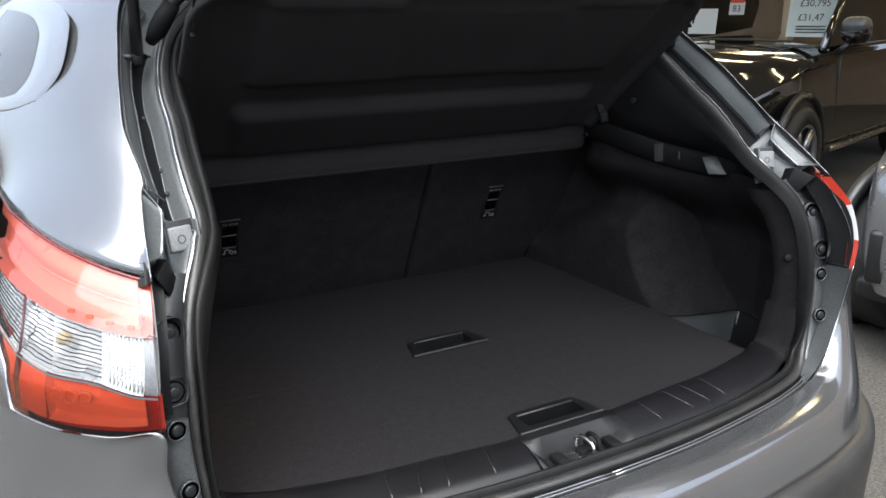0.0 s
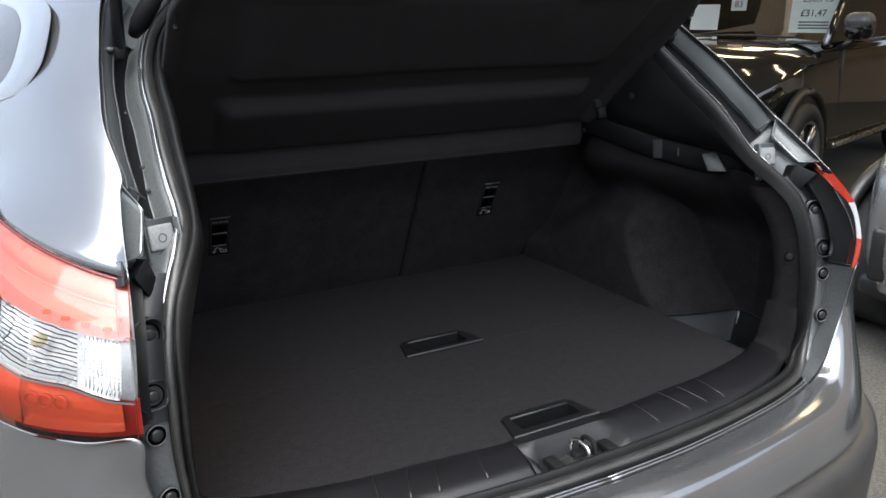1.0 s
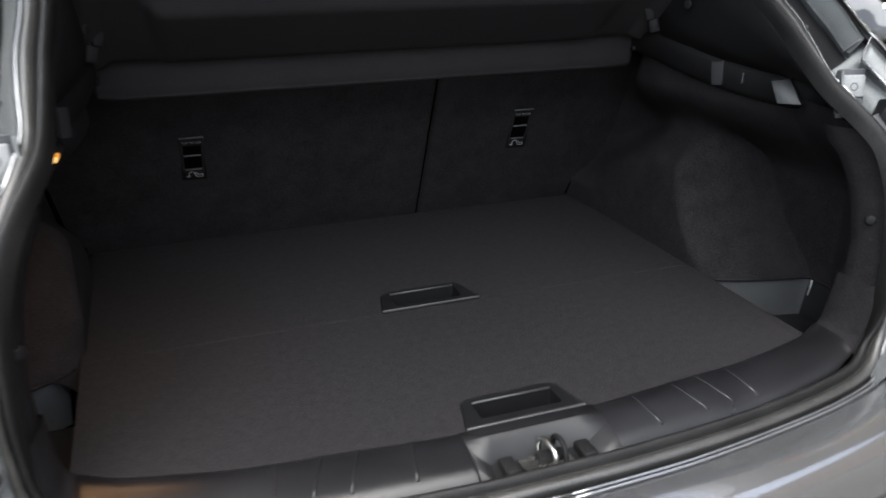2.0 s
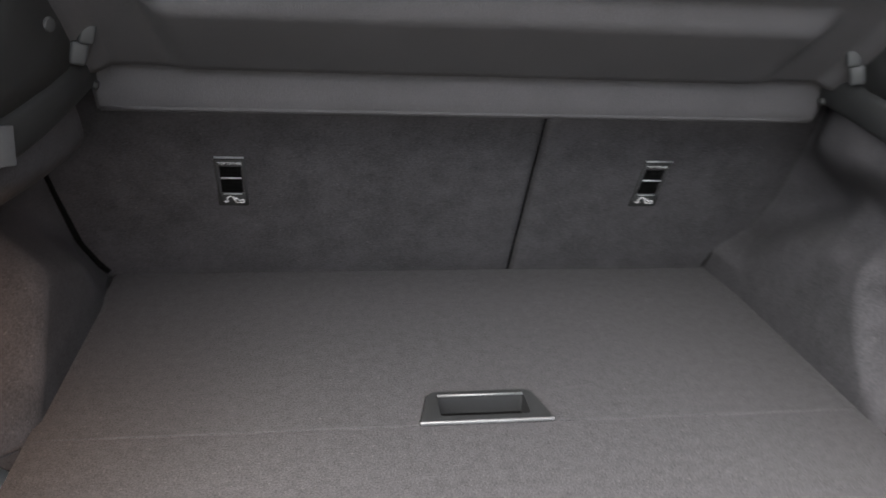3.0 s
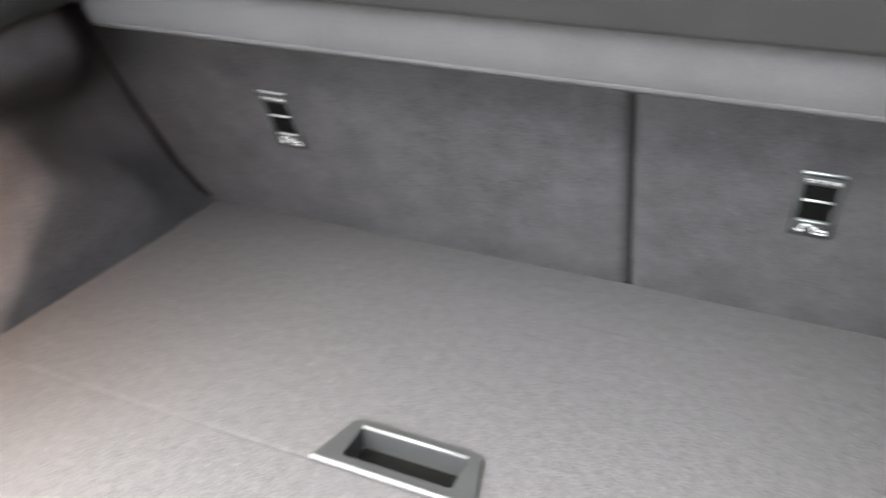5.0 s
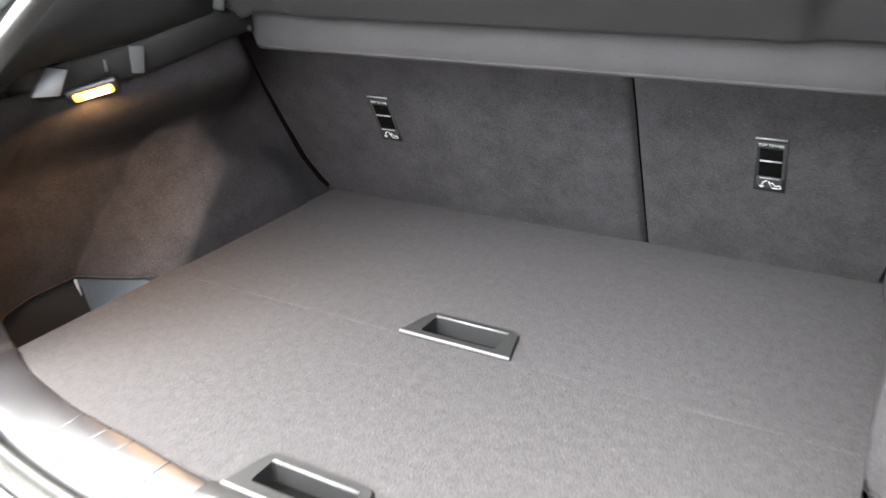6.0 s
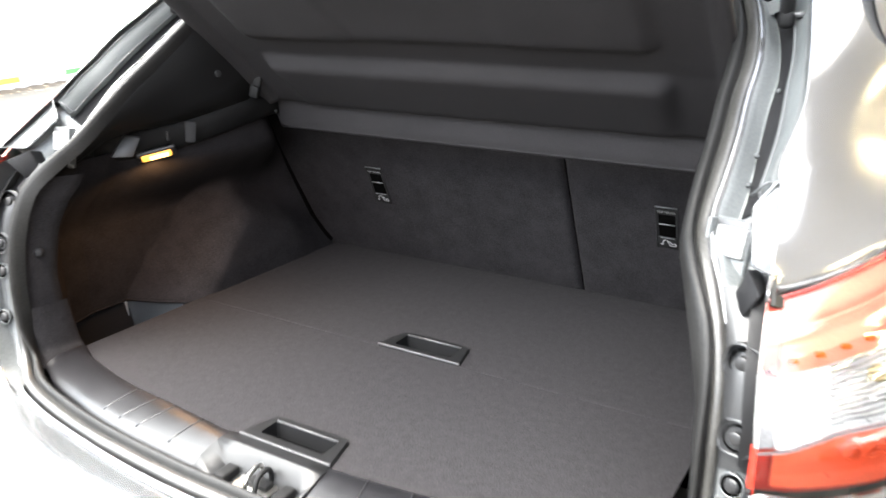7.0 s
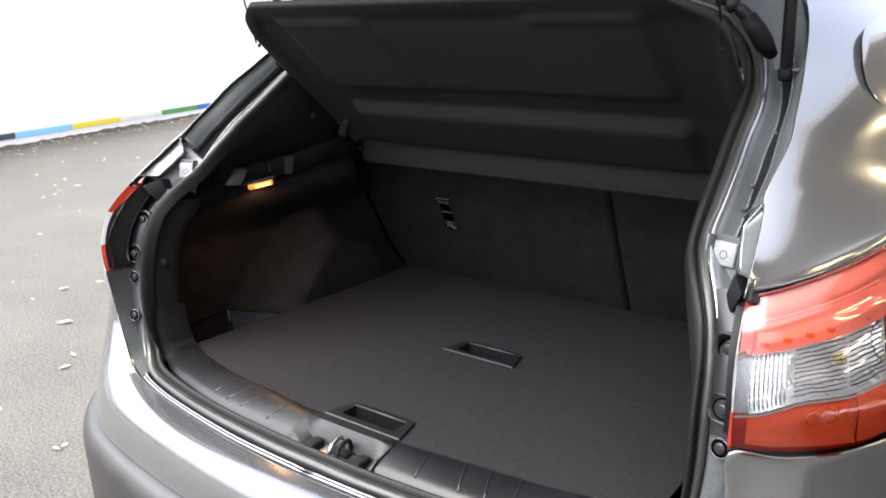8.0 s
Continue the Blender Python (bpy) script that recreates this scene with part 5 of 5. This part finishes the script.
def parked(name, label, at, turn, coat, glass, scale=1.0, spokes=5, axle=.52):
    """A parked car, nose along its own +x; its own left is +y."""
    top = thing(name, label, "car", at=at)
    top.rotation_euler = (0, 0, turn)
    top.scale = (scale, scale, scale)
    secs = [(-3.45, .70, .30, .62, .78), (-3.3, .80, .28, .80, 1.0), (-2.6, .88, .26, .93, 1.07), (-1.5, .90, .26, .95, 1.06), (-.6, .90, .26, .95, 1.05), (.15, .90, .28, .95, 1.03), (.66, .87, .30, .90, 1.0), (.95, .74, .30, .78, .92), (1.05, .55, .32, .70, .80)]
    rows = []
    for x, w, low, mid, high in secs:
        half = [(w * .90, low), (w * .99, low + .12), (w, .55), (w * .985, mid - .08), (w * .93, mid), (w * .80, high - .02), (w * .5, high + .015), (0, high + .03)]
        rows.append([(x, a, z) for a, z in half] + [(x, -a, z) for a, z in half[-2::-1]])
    part("body", loft(rows, 4, 1, 4), coat, top)
    cabin = []
    for x, w, z in ((-2.9, .66, 1.08), (-2.55, .60, 1.45), (-2.0, .60, 1.60), (-1.2, .60, 1.63), (-.75, .60, 1.58), (-.05, .72, 1.05)):
        cabin.append([(x, -w, z - .03), (x, -w * .6, z), (x, 0, z + .015), (x, w * .6, z), (x, w, z - .03)])
    part("roof", loft(cabin[1:5], 4, 1, 4), coat, top)
    screen = part("windscreen", loft([[(-.02, y, 1.055 + .02 * (1 - (y / .8) ** 2)) for y in np.linspace(-.80, .80, 7)], [(-.42, y * .93, 1.33) for y in np.linspace(-.80, .80, 7)], [(-.76, y * .86, 1.575) for y in np.linspace(-.80, .80, 7)]], 5, 1, 4), glass, top, "raked windscreen")
    part("scuttle", block(.10, 1.58, .02, .006, Matrix.Translation((.04, 0, 1.045))), plastic, top)
    for y0, tilt in ((.35, .12), (-.25, .12)):
        part("wiper", tube([(.02, y0 + .25, 1.075), (.01, y0, 1.085), (.0, y0 - .38, 1.085)], .009, 6), plastic, screen)
    for s in (-1, 1):
        part("pillar", tube([(.02, s * .815, 1.02), (-.40, s * .765, 1.33), (-.76, s * .665, 1.575)], [.03, .028, .026], 8), coat, top)
        part("side_window", loft([[(-.10, s * .80, 1.04), (-.9, s * .82, 1.05), (-1.7, s * .82, 1.06), (-2.6, s * .78, 1.12)], [(-.45, s * .745, 1.30), (-1.0, s * .735, 1.35), (-1.7, s * .73, 1.36), (-2.5, s * .69, 1.33)], [(-.80, s * .635, 1.55), (-1.1, s * .635, 1.57), (-1.7, s * .635, 1.58), (-2.3, s * .62, 1.52)]], 4, 1, 4), window_dark, top)
        mirror = part("door_mirror", block(.14, .19, .17, .065, Matrix.Translation((-.04, s * 1.00, 1.15)) @ Matrix.Rotation(s * -.15, 4, "Z"), 3), coat, top, "glossy door mirror")
        part("mirror_cap", block(.13, .182, .11, .052, Matrix.Translation((-.026, s * 1.001, 1.188)) @ Matrix.Rotation(s * -.15, 4, "Z"), 3), plastic_pale, mirror, "grey mirror cap")
        part("mirror_arm", tube([(-.06, s * .88, 1.0), (-.05, s * .97, 1.07)], .022, 8), plastic, mirror)
        arch = [(axle + .40 * math.cos(a), s * .905, .36 + .40 * math.sin(a)) for a in np.linspace(0, math.pi, 24)]
        part("arch_moulding", tube(arch, .03, 8), plastic, top)
        part("arch_well", disc(.385, .012, facing((axle, s * .897, .36), (0, s, 0)), 36), plastic, top)
        wheel(top, (axle, s * .84, .345), math.pi / 2 * s, .345, .22, spokes)
        wheel(top, (-2.35, s * .80, .345), math.pi / 2 * s, .345, .22, spokes)
        part("sill_strip", block(1.9, .03, .04, .01, Matrix.Translation((-1.05, s * .905, .34))), steel, top, "bright sill strip")
        part("door_gap", block(.004, .012, .58, .001, Matrix.Translation((-.12, s * .897, .75))), plastic, top)
        part("head_lamp", block(.30, .22, .10, .03, Matrix.Translation((.80, s * .62, .80)) @ Matrix.Rotation(s * -.5, 4, "Z")), chrome_reflector, top)
        part("bonnet_crease", tube([(.90, s * .50, .905), (.3, s * .62, 1.022), (-.0, s * .66, 1.05)], .006, 6), coat, top)
        part("fog_recess", block(.06, .20, .22, .02, Matrix.Translation((.98, s * .58, .46)) @ Matrix.Rotation(s * -.35, 4, "Z")), plastic, top)
        part("fog_lamp", disc(.045, .02, facing((1.008, s * .575, .45), (1, s * .4, 0)), 20), chrome_reflector, top)
    part("grille", block(.05, .9, .20, .02, Matrix.Translation((1.025, 0, .60))), plastic, top)
    part("lower_lip", block(.12, 1.5, .10, .03, Matrix.Translation((.90, 0, .30))), plastic, top)
    return top


SUV_AT, SUV_TURN, SUV_SCALE = (4.57, 4.19, 0), math.pi + .31, 1.10
parked("parked_black_car", "glossy black crossover car parked facing across, price papers in its windscreen", SUV_AT, SUV_TURN, black_paint, suv_glass, SUV_SCALE)
parked("parked_silver_car", "silver car parked beside the open boot", (3.34, .53, 0), math.pi + .02, silver_paint, window_glass, axle=.50)

# papers behind the windscreen of the black car, and a reflection built as a sheet
place = Matrix.Translation(SUV_AT) @ Matrix.Rotation(SUV_TURN, 4, "Z") @ Matrix.Diagonal((SUV_SCALE, SUV_SCALE, SUV_SCALE, 1))
on_screen = lambda y, z, lift=.0: place @ Matrix.Translation((-.60 - .12 * (z - 1.27) + lift, y, z)) @ Matrix(((0, -.12, .993), (1, 0, 0), (0, .993, .12))).to_4x4()
def sheet_of_paper(name, label, wide, tall, y, z, material):
    ob = tagged(part(name, block(wide, tall, .0015, 0, on_screen(y, z)), material, smooth=False), label, "paper sign")
    return ob
price = sheet_of_paper("price_sheet", "pale blue price sheet behind the windscreen", .38, .36, .52, 1.27, paper_blue)
for text, dy, dz in (("£30,795", .0, .040), ("£31,47", -.02, -.063)):
    words("printed_price", text, .070, on_screen(.52 + dy, 1.295 + dz, .006), ink, price)
for k in range(3):
    part("printed_line", block(.22, .008, .001, 0, on_screen(.51, 1.125 + .022 * k, .006)), ink, price, smooth=False)
tag = sheet_of_paper("number_tag", "small white number tag with a red band", .125, .10, -.085, 1.305, paper)
words("printed_number", "83", .07, on_screen(-.085, 1.302, .006), ink, tag)
part("red_band", block(.11, .05, .001, 0, on_screen(-.085, 1.372, .003)), red_print, tag, smooth=False)
# not a paper: a white sheet drawn for the windscreen's bright reflection
sheet_of_paper("screen_reflection", "white sheet standing in for a bright reflection in the windscreen", .24, .20, -.36, 1.205, paper)

# ---- buildings that close the car park ----
brick_wall = surface("brown_brick_wall", (.13, .10, .08), (.21, .165, .13), .85, 2, 30, .3)
bm = block(.4, 28.05, 8, .02, Matrix.Translation((13, -8.825, 4)))
block(.4, 1.95, 8, .02, Matrix.Translation((13, 6.175, 4)), bm=bm)
block(.4, 28, 8, .02, Matrix.Translation((13, 22.85, 4)), bm=bm)
block(.4, 1.7, 5.2, .02, Matrix.Translation((13, 8.0, 5.4)), bm=bm)
tagged(part("wall_east", bm, brick_wall, smooth=False), "plain brown brick building wall with an open gateway", "wall", kind="structure")

# ---- canopy over the parked cars ----
timber = surface("brown_canopy_boards", (.34, .30, .25), (.46, .41, .35), .7, 3, 40, .1, stretch=(1, 6, 1))
canopy = thing("canopy", "pale brown boarded canopy roof over the parked cars", "canopy", kind="structure")
part("canopy_boards", block(10.9, 19.0, .25, .02, Matrix.Translation((7.75, 8.5, 3.7))), timber, canopy, smooth=False)
for y in (1.0, 9.6, 17.5):
    part("canopy_post", block(.2, .2, 3.58, .01, Matrix.Translation((12.4, y, 1.79))), timber, canopy, smooth=False)
tube_glow = glow("warm_tube_lamp", (1.0, .80, .46), 8.5)
for x in (4.4, 6.4, 9.0):
    for y in (1.9, 5.6, 9.3):
        part("tube_lamp", block(.12, 1.5, .05, .01, Matrix.Translation((x, y, 3.545))), tube_glow, canopy, "warm tube lamp under the canopy", smooth=False)

# ---- dry leaves ----
leaf_mat = surface("dry_leaf", (.14, .105, .06), (.40, .33, .23), .8, 12, 120, .1)
rng = random.Random(4)
bm = bmesh.new()
def leaf(x, y, size):
    a = rng.uniform(0, 6.28)
    c, s = math.cos(a), math.sin(a)
    pts = [(-1, 0, .1), (-.4, .38, .25), (.3, .34, .2), (1, 0, .35), (.3, -.34, .22), (-.4, -.38, .3)]
    vs = [bm.verts.new((x + size * (c * u - s * v), y + size * (s * u + c * v), .004 + size * h * rng.uniform(.5, 1.2))) for u, v, h in pts]
    bm.faces.new(vs)
for _ in range(600):
    p = H0 + run * rng.uniform(0, 14) + face * (abs(rng.gauss(0, .22)) + .03)
    leaf(p.x, p.y, rng.uniform(.014, .045))
for _ in range(500):
    leaf(rng.uniform(-10.5, -1.2), rng.uniform(-2, 12), rng.uniform(.012, .044))
tagged(part("fallen_leaves", bm, leaf_mat, smooth=False), "scattered dry pale leaves on the asphalt", "leaves", kind="stuff")
